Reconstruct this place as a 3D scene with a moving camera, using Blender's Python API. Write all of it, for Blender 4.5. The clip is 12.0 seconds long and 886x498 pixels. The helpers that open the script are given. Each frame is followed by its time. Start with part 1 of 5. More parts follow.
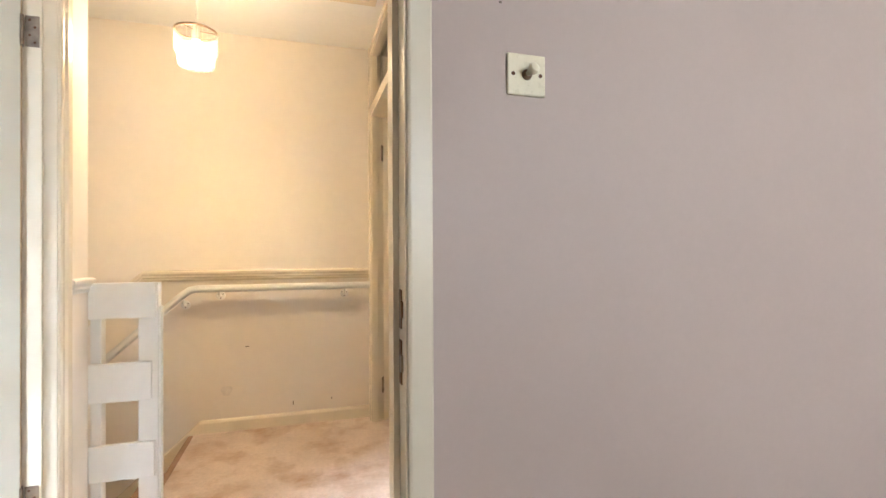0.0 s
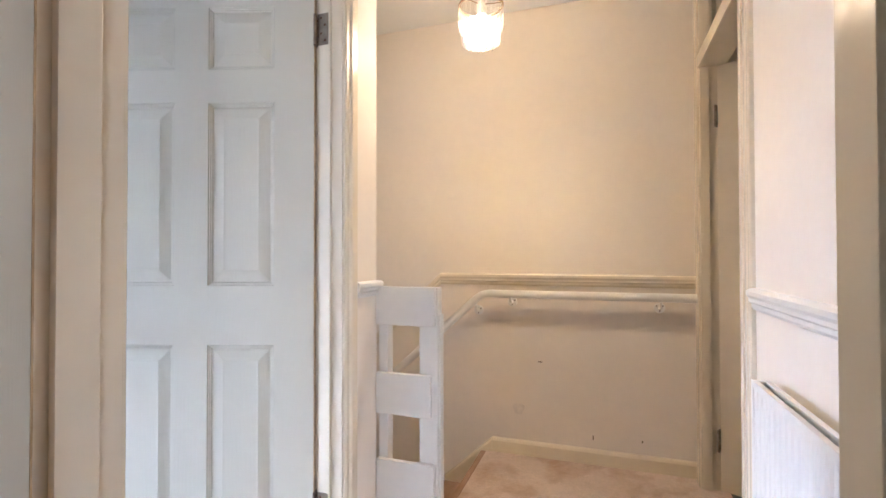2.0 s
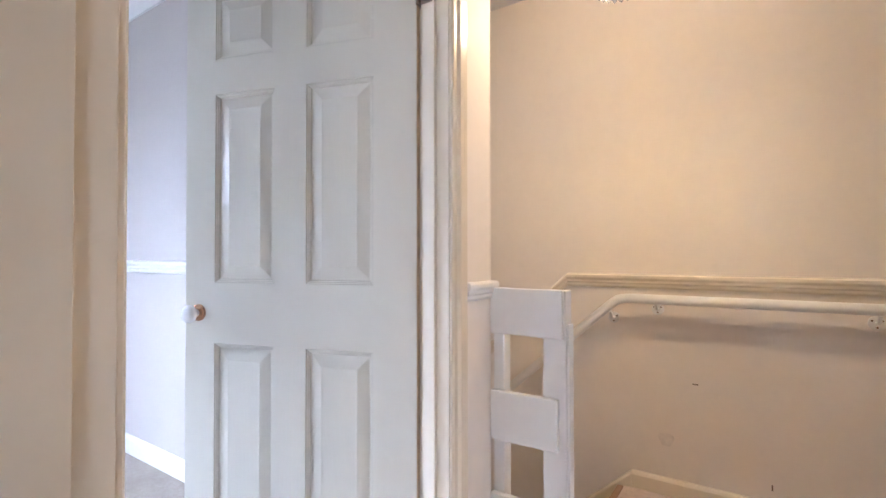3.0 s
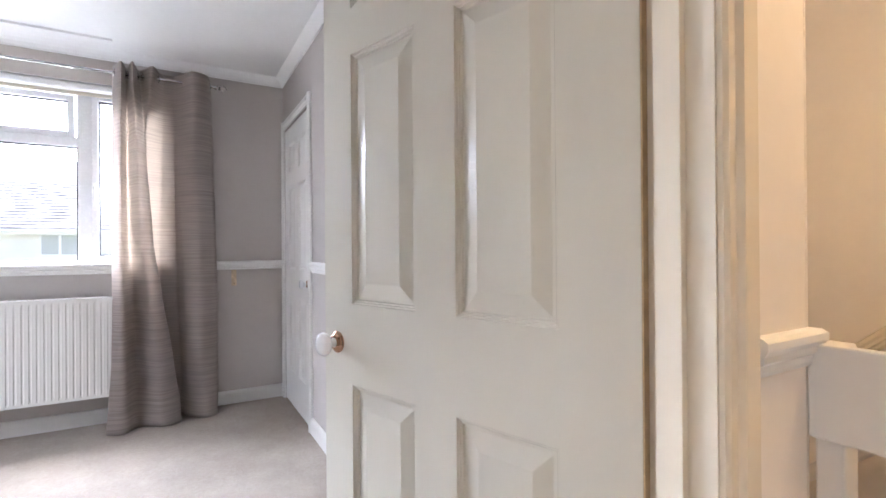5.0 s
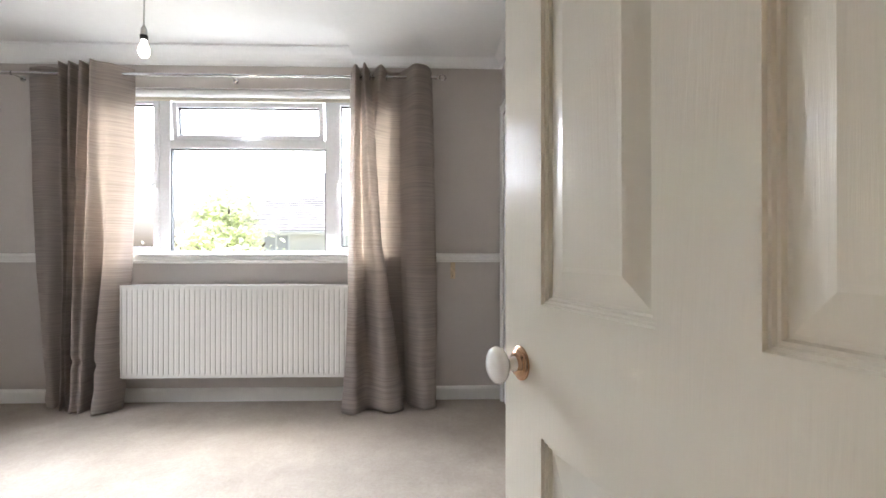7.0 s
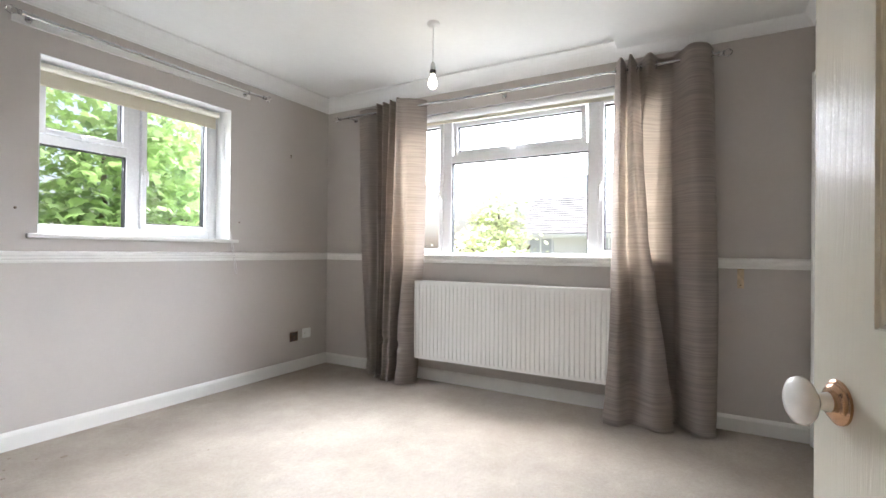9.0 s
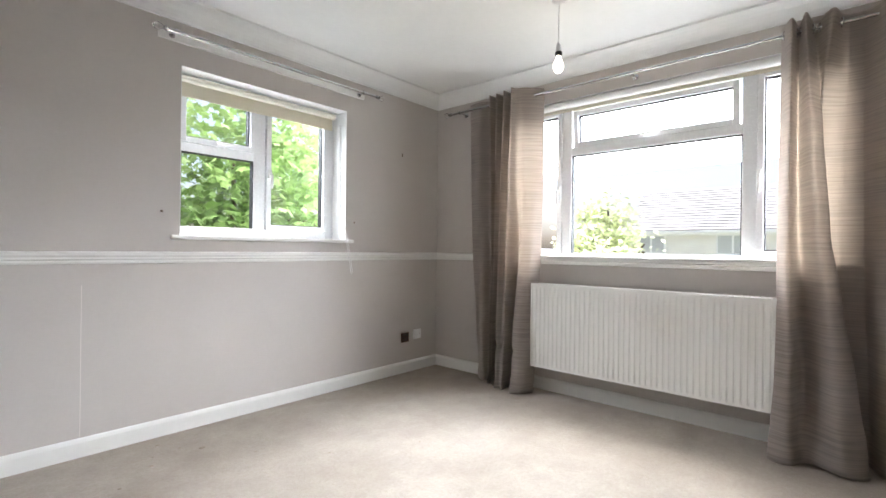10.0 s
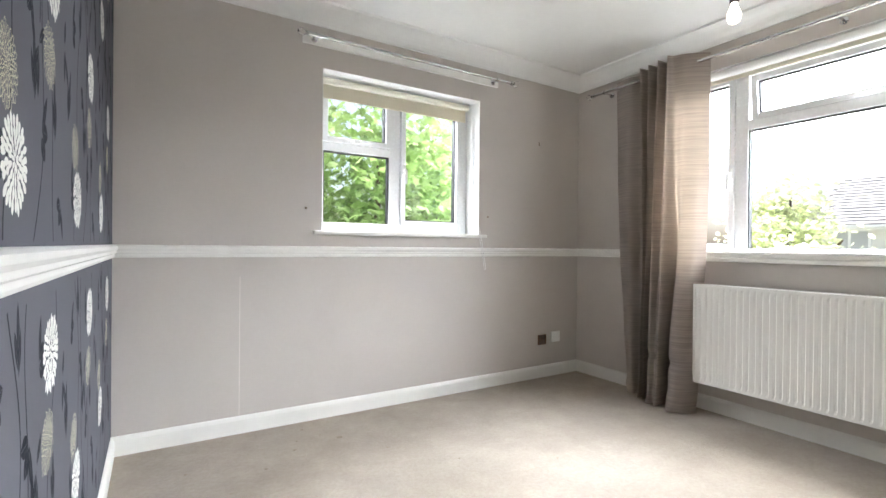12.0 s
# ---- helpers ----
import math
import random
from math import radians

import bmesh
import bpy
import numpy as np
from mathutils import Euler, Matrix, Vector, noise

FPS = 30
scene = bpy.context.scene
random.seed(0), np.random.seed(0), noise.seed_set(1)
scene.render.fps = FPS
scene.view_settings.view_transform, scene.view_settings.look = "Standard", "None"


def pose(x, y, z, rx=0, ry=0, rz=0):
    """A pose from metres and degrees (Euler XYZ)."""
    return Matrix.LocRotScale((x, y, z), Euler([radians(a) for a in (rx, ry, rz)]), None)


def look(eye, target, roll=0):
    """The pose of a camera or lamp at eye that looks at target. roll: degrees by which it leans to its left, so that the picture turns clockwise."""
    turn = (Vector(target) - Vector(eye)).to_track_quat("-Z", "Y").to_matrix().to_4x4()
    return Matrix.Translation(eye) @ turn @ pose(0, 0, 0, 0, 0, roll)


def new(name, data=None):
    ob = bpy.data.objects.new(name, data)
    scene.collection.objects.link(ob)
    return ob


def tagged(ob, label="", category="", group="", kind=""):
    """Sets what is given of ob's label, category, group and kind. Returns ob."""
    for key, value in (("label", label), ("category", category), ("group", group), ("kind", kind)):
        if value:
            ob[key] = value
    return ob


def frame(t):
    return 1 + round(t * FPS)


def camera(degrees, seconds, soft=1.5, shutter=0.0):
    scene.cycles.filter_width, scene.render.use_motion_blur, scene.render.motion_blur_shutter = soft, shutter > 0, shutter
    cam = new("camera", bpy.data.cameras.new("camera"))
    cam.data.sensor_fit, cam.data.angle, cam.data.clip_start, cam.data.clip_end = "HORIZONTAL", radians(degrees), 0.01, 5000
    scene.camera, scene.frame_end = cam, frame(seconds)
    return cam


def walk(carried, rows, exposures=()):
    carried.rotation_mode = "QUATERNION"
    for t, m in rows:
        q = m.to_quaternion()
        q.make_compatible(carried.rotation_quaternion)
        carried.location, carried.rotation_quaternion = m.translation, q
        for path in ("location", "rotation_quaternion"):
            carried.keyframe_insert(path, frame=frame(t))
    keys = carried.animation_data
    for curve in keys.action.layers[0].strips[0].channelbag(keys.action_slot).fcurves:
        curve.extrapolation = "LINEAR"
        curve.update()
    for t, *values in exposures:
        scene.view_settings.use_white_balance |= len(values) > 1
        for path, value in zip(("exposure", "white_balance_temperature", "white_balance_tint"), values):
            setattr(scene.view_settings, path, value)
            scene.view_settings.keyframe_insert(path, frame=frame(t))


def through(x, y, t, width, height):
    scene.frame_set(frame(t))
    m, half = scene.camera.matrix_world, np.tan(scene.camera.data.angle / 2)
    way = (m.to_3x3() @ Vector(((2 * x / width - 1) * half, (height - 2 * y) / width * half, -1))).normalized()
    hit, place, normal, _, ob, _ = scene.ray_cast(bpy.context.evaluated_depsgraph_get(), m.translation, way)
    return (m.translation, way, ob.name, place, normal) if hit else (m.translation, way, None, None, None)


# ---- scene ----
LENS = 86.8
cam = camera(LENS, 12.0)
PATH = [
    (0, (-0.081, 1.424, 1.066), (0.497, 3.339, 1.081), -0.3),
    (0.5, (-0.056, 1.478, 1.087), (0.112, 3.471, 1.109), -0.1),
    (1, (-0.064, 1.622, 1.083), (-0.236, 3.614, 1.1), 0.0),
    (1.5, (-0.082, 1.815, 1.083), (-0.526, 3.765, 1.095), 0.0),
    (2, (-0.068, 1.975, 1.068), (-0.723, 3.864, 1.095), -0.1),
    (2.5, (-0.08, 2.113, 1.072), (-1.007, 3.885, 1.093), -0.1),
    (2.7, (-0.108, 2.161, 1.062), (-1.126, 3.882, 1.088), -0.1),
    (4.3, (-0.482, 2.534, 1.046), (-1.924, 3.921, 1.044), -0.2),
    (4.5, (-0.495, 2.589, 1.057), (-2.03, 3.872, 1.058), -0.3),
    (5, (-0.514, 2.683, 1.097), (-2.251, 3.673, 1.102), -0.4),
    (5.5, (-0.576, 2.732, 1.069), (-2.427, 3.49, 1.08), -0.1),
    (6, (-0.708, 2.799, 1.052), (-2.638, 3.322, 1.06), 0.1),
    (6.5, (-0.853, 2.849, 1.048), (-2.832, 3.135, 1.055), 0.0),
    (8.5, (-0.952, 2.912, 1.059), (-2.827, 2.211, 1.068), 0.5),
    (9, (-0.921, 2.89, 1.048), (-2.658, 1.899, 1.061), 0.6),
    (9.5, (-0.995, 2.752, 1.058), (-2.605, 1.566, 1.062), 0.7),
    (10, (-1.015, 2.655, 1.064), (-2.514, 1.331, 1.064), 0.7),
    (10.5, (-1.035, 2.592, 1.056), (-2.424, 1.152, 1.054), 0.6),
    (11, (-1.065, 2.541, 1.055), (-2.336, 0.997, 1.048), 0.6),
    (11.5, (-1.12, 2.522, 1.05), (-2.271, 0.887, 1.04), 0.6),
    (12, (-1.17, 2.516, 1.038), (-2.222, 0.816, 1.027), 0.6),
]
EXPOSURES = [(0, 2.04, 5500, 10), (0.5, 1.92, 5500, 12), (1.5, 1.72, 5250, 14), (2.0, 1.68, 5080, 16), (2.5, 1.64, 4980, 18), (4.5, 1.48, 5600, 19), (5.5, 1.46, 5850, 17), (6.5, 1.26, 6200, 15), (8.5, 1.08, 6200, 13), (9.0, 1.02, 6200, 13), (10.5, 0.97, 6250, 12), (12, 1.06, 6300, 11)]
walk(cam, [(t, look(eye, target, roll)) for t, eye, target, roll in PATH], EXPOSURES)

# ---- world, sun and lights ----
world = bpy.data.worlds.new("sky")
scene.world = world
world.use_nodes = True
wn = world.node_tree.nodes
sky = wn.new("ShaderNodeTexSky")
sky.sky_type = "NISHITA"
sky.sun_disc = False
sky.sun_elevation = radians(68)
sky.sun_rotation = radians(235)
sky.air_density = 0.8
sky.dust_density = 4.0
sky.ozone_density = 0.4
wn["Background"].inputs["Strength"].default_value = 0.15
world.node_tree.links.new(sky.outputs[0], wn["Background"].inputs["Color"])

sun = new("sun", bpy.data.lights.new("sun", "SUN"))
sun.data.energy = 5.0
sun.data.angle = radians(35)
sun.data.color = (1.0, 0.97, 0.92)
sun.matrix_world = look((-3.06, -2.15, 9.27), (0, 0, 0))


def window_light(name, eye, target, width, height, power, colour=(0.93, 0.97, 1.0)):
    """An added area lamp that stands in for the sky's light through one window."""
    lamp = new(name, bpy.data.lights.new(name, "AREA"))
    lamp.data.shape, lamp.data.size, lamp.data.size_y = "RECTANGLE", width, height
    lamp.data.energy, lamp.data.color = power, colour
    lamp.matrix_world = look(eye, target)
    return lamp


# Added sky lamps, kept out of sight beyond the glass.
window_light("big_window_sky_lamp", (-9.6, 1.585, 5.0), (-4.35, 1.585, 1.6), 13.0, 5.4, 4900, (0.90, 0.95, 1.0))
window_light("small_window_sky_lamp", (-2.61, -1.48, 2.75), (-2.61, -0.45, 1.5), 1.4, 1.0, 130, (0.90, 0.95, 1.0))
window_light("other_room_sky_lamp", (1.5, -0.6, 1.6), (1.5, 3, 1.3), 1.1, 0.9, 10.2, (1.0, 0.96, 0.86))


def bulb_light(name, place, power, radius, colour):
    lamp = new(name, bpy.data.lights.new(name, "POINT"))
    lamp.data.energy, lamp.data.color, lamp.data.shadow_soft_size = power, colour, radius
    lamp.location = place
    return lamp


bulb_light("landing_bulb", (-0.555, 3.87, 2.01), 3.3, 0.06, (1.0, 0.63, 0.27))
shade_light = new("landing_shade_light", bpy.data.lights.new("landing_shade_light", "SPOT"))
shade_light.data.energy, shade_light.data.color, shade_light.data.shadow_soft_size = 10.9, (1.0, 0.65, 0.285), 0.07
shade_light.data.spot_size, shade_light.data.spot_blend = radians(168), 1.0
shade_light.location = (-0.555, 3.87, 1.99)
bulb_light("bedroom_bulb", (-3.35, 1.42, 2.03), 0.5, 0.03, (1.0, 0.85, 0.62))

# ---- materials ----
def nodes_of(name):
    m = bpy.data.materials.new(name)
    m.use_nodes = True
    nt = m.node_tree
    return m, nt, nt.nodes["Principled BSDF"]


def noise_tex(nt, scale, detail=4.0, rough=0.55, stretch=(1, 1, 1)):
    co = nt.nodes.new("ShaderNodeTexCoord")
    mp = nt.nodes.new("ShaderNodeMapping")
    mp.inputs["Scale"].default_value = stretch
    tx = nt.nodes.new("ShaderNodeTexNoise")
    tx.inputs["Scale"].default_value, tx.inputs["Detail"].default_value, tx.inputs["Roughness"].default_value = scale, detail, rough
    nt.links.new(co.outputs["Object"], mp.inputs["Vector"])
    nt.links.new(mp.outputs["Vector"], tx.inputs["Vector"])
    return tx.outputs["Fac"]


def ramp(nt, fac, stops):
    r = nt.nodes.new("ShaderNodeValToRGB")
    while len(r.color_ramp.elements) < len(stops):
        r.color_ramp.elements.new(0.5)
    for e, (p, c) in zip(r.color_ramp.elements, stops):
        e.position, e.color = p, (*c, 1)
    nt.links.new(fac, r.inputs["Fac"])
    return r.outputs["Color"]


def mix(nt, fac, a, b, mode="MIX"):
    n = nt.nodes.new("ShaderNodeMix")
    n.data_type, n.blend_type = "RGBA", mode
    for k, v in ((0, fac), (6, a), (7, b)):
        if isinstance(v, (int, float)):
            n.inputs[k].default_value = v
        elif isinstance(v, tuple):
            n.inputs[k].default_value = (*v, 1)
        else:
            nt.links.new(v, n.inputs[k])
    return n.outputs[2]


def bump(nt, bsdf, height, strength, distance):
    b = nt.nodes.new("ShaderNodeBump")
    b.inputs["Strength"].default_value, b.inputs["Distance"].default_value = strength, distance
    nt.links.new(height, b.inputs["Height"])
    nt.links.new(b.outputs["Normal"], bsdf.inputs["Normal"])


def painted(name, base, rough=0.6, vary=0.06, grain=160.0, relief=0.15, depth=0.001, large=1.6, stretch=(1, 1, 1), spec=0.5):
    """Paint: broad unevenness of tone, fine relief of the roller or brush."""
    m, nt, b = nodes_of(name)
    dark = tuple(c * (1 - vary) for c in base)
    light = tuple(min(1, c * (1 + vary)) for c in base)
    big = ramp(nt, noise_tex(nt, large, 3), [(0.3, dark), (0.7, light)])
    fine = ramp(nt, noise_tex(nt, grain * 0.25, 3, 0.6, stretch), [(0.3, (0.975, 0.975, 0.975)), (0.7, (1, 1, 1))])
    nt.links.new(mix(nt, 1.0, big, fine, "MULTIPLY"), b.inputs["Base Color"])
    b.inputs["Roughness"].default_value = rough
    b.inputs["Specular IOR Level"].default_value = spec
    bump(nt, b, noise_tex(nt, grain, 4, 0.6, stretch), relief, depth)
    return m


def grained_paint(name, base):
    """Gloss paint over a moulded skin that is embossed like timber: long fibres and tall arched figure."""
    m, nt, b = nodes_of(name)
    c = ramp(nt, noise_tex(nt, 3.0, 3), [(0.3, tuple(x * 0.975 for x in base)), (0.7, tuple(x * 1.02 for x in base))])
    nt.links.new(c, b.inputs["Base Color"])
    b.inputs["Roughness"].default_value = 0.17
    fibre = noise_tex(nt, 55, 4, 0.65, (9, 9, 0.35))
    co = nt.nodes.new("ShaderNodeTexCoord")
    mp = nt.nodes.new("ShaderNodeMapping")
    mp.inputs["Scale"].default_value = (1, 1, 0.16)
    wave = nt.nodes.new("ShaderNodeTexWave")
    wave.wave_type, wave.rings_direction = "RINGS", "SPHERICAL"
    wave.inputs["Scale"].default_value, wave.inputs["Distortion"].default_value = 24.0, 5.0
    wave.inputs["Detail"].default_value, wave.inputs["Detail Scale"].default_value = 3.0, 1.6
    nt.links.new(co.outputs["Object"], mp.inputs["Vector"])
    nt.links.new(mp.outputs["Vector"], wave.inputs["Vector"])
    figure = ramp(nt, wave.outputs["Fac"], [(0.0, (0, 0, 0)), (0.35, (0.8, 0.8, 0.8))])
    bump(nt, b, mix(nt, 0.3, fibre, figure), 0.26, 0.0014)
    return m


def carpet(name, base, dirt, scale=5.0, amount=0.5):
    m, nt, b = nodes_of(name)
    tuft = ramp(nt, noise_tex(nt, 260, 3, 0.7), [(0.25, tuple(c * 0.80 for c in base)), (0.75, tuple(min(1, c * 1.12) for c in base))])
    pile = ramp(nt, noise_tex(nt, 9, 4, 0.6), [(0.35, (0.92, 0.918, 0.915)), (0.65, (1.0, 1.0, 1.0))])
    stain = ramp(nt, noise_tex(nt, scale, 6, 0.62), [(0.48, (0, 0, 0)), (0.72, (amount, amount, amount))])
    tread = ramp(nt, noise_tex(nt, 1.7, 5, 0.6), [(0.38, (0.86, 0.848, 0.83)), (0.58, (1.0, 1.0, 1.0))])
    c = mix(nt, 1.0, tuft, pile, "MULTIPLY")
    c = mix(nt, 1.0, c, tread, "MULTIPLY")
    clump = ramp(nt, noise_tex(nt, 55, 4, 0.7), [(0.36, (0.90, 0.893, 0.88)), (0.6, (1.0, 1.0, 1.0))])
    c = mix(nt, 1.0, c, clump, "MULTIPLY")
    c = mix(nt, stain, c, dirt)
    nt.links.new(c, b.inputs["Base Color"])
    b.inputs["Roughness"].default_value = 1.0
    b.inputs["Specular IOR Level"].default_value = 0.1
    bump(nt, b, noise_tex(nt, 330, 3, 0.7), 0.7, 0.006)
    return m


def plain(name, base, rough=0.4, metal=0.0, spec=0.5, vary=0.05):
    m, nt, b = nodes_of(name)
    c = ramp(nt, noise_tex(nt, 30, 4), [(0.3, tuple(x * (1 - vary) for x in base)), (0.7, tuple(min(1, x * (1 + vary)) for x in base))])
    nt.links.new(c, b.inputs["Base Color"])
    r = ramp(nt, noise_tex(nt, 60, 4), [(0.3, (rough * 0.8,) * 3), (0.7, (min(1, rough * 1.25),) * 3)])
    nt.links.new(r, b.inputs["Roughness"])
    b.inputs["Metallic"].default_value, b.inputs["Specular IOR Level"].default_value = metal, spec
    return m


def glass(name, tint=(1, 1, 1), rough=0.0):
    m, nt, b = nodes_of(name)
    b.inputs["Base Color"].default_value = (*tint, 1)
    b.inputs["Transmission Weight"].default_value = 1.0
    b.inputs["Roughness"].default_value = rough
    b.inputs["IOR"].default_value = 1.45
    return m


def glow(name, colour, strength):
    m, nt, b = nodes_of(name)
    b.inputs["Emission Color"].default_value = (*colour, 1)
    b.inputs["Emission Strength"].default_value = strength
    b.inputs["Base Color"].default_value = (0.8, 0.8, 0.8, 1)
    return m


def cloth(name, base, through):
    """Slubbed curtain cloth: fine level ribs that waver, and light that comes through."""
    m, nt, b = nodes_of(name)
    weave = noise_tex(nt, 150, 2, 0.6, (0.02, 0.02, 1))
    thread = noise_tex(nt, 45, 3, 0.6, (0.05, 0.05, 1))
    rib = ramp(nt, weave, [(0.34, tuple(c * 0.80 for c in base)), (0.62, tuple(c * 1.05 for c in base))])
    slub = ramp(nt, thread, [(0.32, (0.965, 0.963, 0.96)), (0.6, (1, 1, 1))])
    c = mix(nt, 1.0, rib, slub, "MULTIPLY")
    nt.links.new(c, b.inputs["Base Color"])
    b.inputs["Roughness"].default_value = 0.65
    b.inputs["Sheen Weight"].default_value = 0.25
    bump(nt, b, weave, 0.6, 0.004)
    tr = nt.nodes.new("ShaderNodeBsdfTranslucent")
    nt.links.new(mix(nt, 1.0, c, through, "MULTIPLY"), tr.inputs["Color"])
    ms = nt.nodes.new("ShaderNodeMixShader")
    ms.inputs[0].default_value = 0.54
    out = nt.nodes["Material Output"]
    nt.links.new(b.outputs[0], ms.inputs[1])
    nt.links.new(tr.outputs[0], ms.inputs[2])
    nt.links.new(ms.outputs[0], out.inputs["Surface"])
    return m


def leafy(name, base, through_light=0.45):
    m, nt, b = nodes_of(name)
    info = nt.nodes.new("ShaderNodeNewGeometry")
    c = ramp(nt, info.outputs["Random Per Island"], [(0.0, tuple(x * 0.65 for x in base)), (1.0, tuple(x * 1.4 for x in base))])
    nt.links.new(c, b.inputs["Base Color"])
    b.inputs["Roughness"].default_value = 0.5
    tr = nt.nodes.new("ShaderNodeBsdfTranslucent")
    nt.links.new(c, tr.inputs["Color"])
    ms = nt.nodes.new("ShaderNodeMixShader")
    ms.inputs[0].default_value = through_light
    nt.links.new(b.outputs[0], ms.inputs[1])
    nt.links.new(tr.outputs[0], ms.inputs[2])
    nt.links.new(ms.outputs[0], nt.nodes["Material Output"].inputs["Surface"])
    return m


M_GREIGE = painted("greige_wall_paint", (0.525, 0.484, 0.446), 0.6, 0.035, 220, 0.12, 0.0008)
M_MAUVE = painted("mauve_beige_wall_paint", (0.52, 0.42, 0.36), 0.55, 0.04, 220, 0.12, 0.0008)
M_CREAM = painted("cream_landing_paint", (0.83, 0.77, 0.68), 0.6, 0.03, 90, 0.2, 0.0012)
M_CEIL = painted("white_ceiling_paint", (0.82, 0.82, 0.80), 0.8, 0.025, 120, 0.12, 0.001)
M_TRIM = painted("white_gloss_trim_paint", (0.80, 0.79, 0.75), 0.3, 0.03, 120, 0.08, 0.0006, 4.0)
M_OLDTRIM = painted("yellowed_gloss_trim_paint", (0.80, 0.72, 0.565), 0.25, 0.05, 100, 0.1, 0.0008, 4.0)
M_DOOR = grained_paint("white_woodgrain_door_paint", (0.64, 0.612, 0.515))
M_SLATE = painted("slate_blue_wallpaper", (0.108, 0.107, 0.122), 0.9, 0.06, 300, 0.25, 0.001, 1.6, (1, 1, 1), 0.12)
M_CARPET = carpet("beige_carpet", (0.495, 0.435, 0.37), (0.36, 0.30, 0.25), 2.4, 0.28)
M_PINK = carpet("pink_beige_carpet", (0.84, 0.71, 0.62), (0.46, 0.29, 0.17), 4.2, 0.85)
M_STAIR = carpet("worn_stair_carpet", (0.52, 0.36, 0.26), (0.30, 0.18, 0.11), 6.0, 0.6)
M_RAD = painted("white_enamel", (0.80, 0.79, 0.75), 0.3, 0.015, 200, 0.03, 0.0003, 3.0)
M_UPVC = plain("white_upvc", (0.82, 0.83, 0.84), 0.25, 0, 0.5, 0.01)
M_GASKET = plain("black_rubber_gasket", (0.02, 0.02, 0.02), 0.6)
M_BRONZE = plain("dark_bronze", (0.22, 0.15, 0.09), 0.4, 0.8, 0.5, 0.2)
M_CHROME = plain("chrome", (0.58, 0.58, 0.59), 0.12, 1.0)
M_BRASS = plain("polished_brass", (0.50, 0.31, 0.19), 0.2, 1.0)
M_STEEL = plain("tarnished_steel", (0.32, 0.26, 0.20), 0.4, 1.0, 0.5, 0.3)
M_RUST = plain("scraped_dark_metal", (0.16, 0.08, 0.04), 0.55, 0.5, 0.4, 0.4)
M_CERAMIC = plain("white_ceramic", (0.84, 0.84, 0.83), 0.1)
M_PLASTIC = plain("ivory_plastic", (0.80, 0.73, 0.53), 0.3)
M_WHITEPL = plain("white_plastic", (0.82, 0.82, 0.80), 0.3)
M_BLACK = plain("black_plastic", (0.02, 0.02, 0.02), 0.4)
M_GLASS = glass("window_glass")
M_CRYSTAL = glass("cut_glass", (1, 1, 1), 0.05)
def diffusing_glass(name):
    m, nt, b = nodes_of(name)
    b.inputs["Transmission Weight"].default_value, b.inputs["Roughness"].default_value = 1.0, 0.25
    tr = nt.nodes.new("ShaderNodeBsdfTranslucent")
    tr.inputs["Color"].default_value = (0.9, 0.9, 0.88, 1)
    ms = nt.nodes.new("ShaderNodeMixShader")
    ms.inputs[0].default_value = 0.22
    nt.links.new(b.outputs[0], ms.inputs[1])
    nt.links.new(tr.outputs[0], ms.inputs[2])
    nt.links.new(ms.outputs[0], nt.nodes["Material Output"].inputs["Surface"])
    return m


def clear_ribs(name):
    """Thin clear glass that lets most light straight through."""
    m, nt, b = nodes_of(name)
    b.inputs["Base Color"].default_value, b.inputs["Roughness"].default_value = (0.5, 0.47, 0.42, 1), 0.15
    tp = nt.nodes.new("ShaderNodeBsdfTransparent")
    ms = nt.nodes.new("ShaderNodeMixShader")
    ms.inputs[0].default_value = 0.86
    nt.links.new(b.outputs[0], ms.inputs[1])
    nt.links.new(tp.outputs[0], ms.inputs[2])
    nt.links.new(ms.outputs[0], nt.nodes["Material Output"].inputs["Surface"])
    return m


M_CLEAR = clear_ribs("clear_ribbed_glass")
M_DROPS = diffusing_glass("ribbed_lamp_glass")
M_CURTAIN = cloth("taupe_slub_curtain", (0.50, 0.434, 0.39), (0.975, 0.995, 0.945))
def blind_fabric(name, base):
    m, nt, b = nodes_of(name)
    c = ramp(nt, noise_tex(nt, 400, 3, 0.6), [(0.3, tuple(x * 0.94 for x in base)), (0.7, base)])
    nt.links.new(c, b.inputs["Base Color"])
    b.inputs["Roughness"].default_value = 0.8
    tr = nt.nodes.new("ShaderNodeBsdfTranslucent")
    nt.links.new(c, tr.inputs["Color"])
    ms = nt.nodes.new("ShaderNodeMixShader")
    ms.inputs[0].default_value = 0.3
    nt.links.new(b.outputs[0], ms.inputs[1])
    nt.links.new(tr.outputs[0], ms.inputs[2])
    nt.links.new(ms.outputs[0], nt.nodes["Material Output"].inputs["Surface"])
    return m


M_BLIND = blind_fabric("cream_roller_blind_cloth", (0.80, 0.75, 0.62))
M_BULB = glow("lit_bulb", (1.0, 0.84, 0.60), 12.0)
M_BULB2 = glow("lit_lamp_bulb", (1.0, 0.88, 0.70), 6.0)
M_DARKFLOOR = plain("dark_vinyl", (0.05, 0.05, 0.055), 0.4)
M_RAWWOOD = plain("bare_pine", (0.50, 0.36, 0.20), 0.6, 0, 0.4, 0.2)
M_FILLER = plain("bare_filler", (0.62, 0.50, 0.34), 0.8, 0, 0.3, 0.2)
M_BOX_SHADE = plain("shaded_box_hollow", (0.07, 0.05, 0.04), 0.7, 0, 0.3, 0.4)
M_LEAF = leafy("maple_leaves", (0.26, 0.37, 0.13))
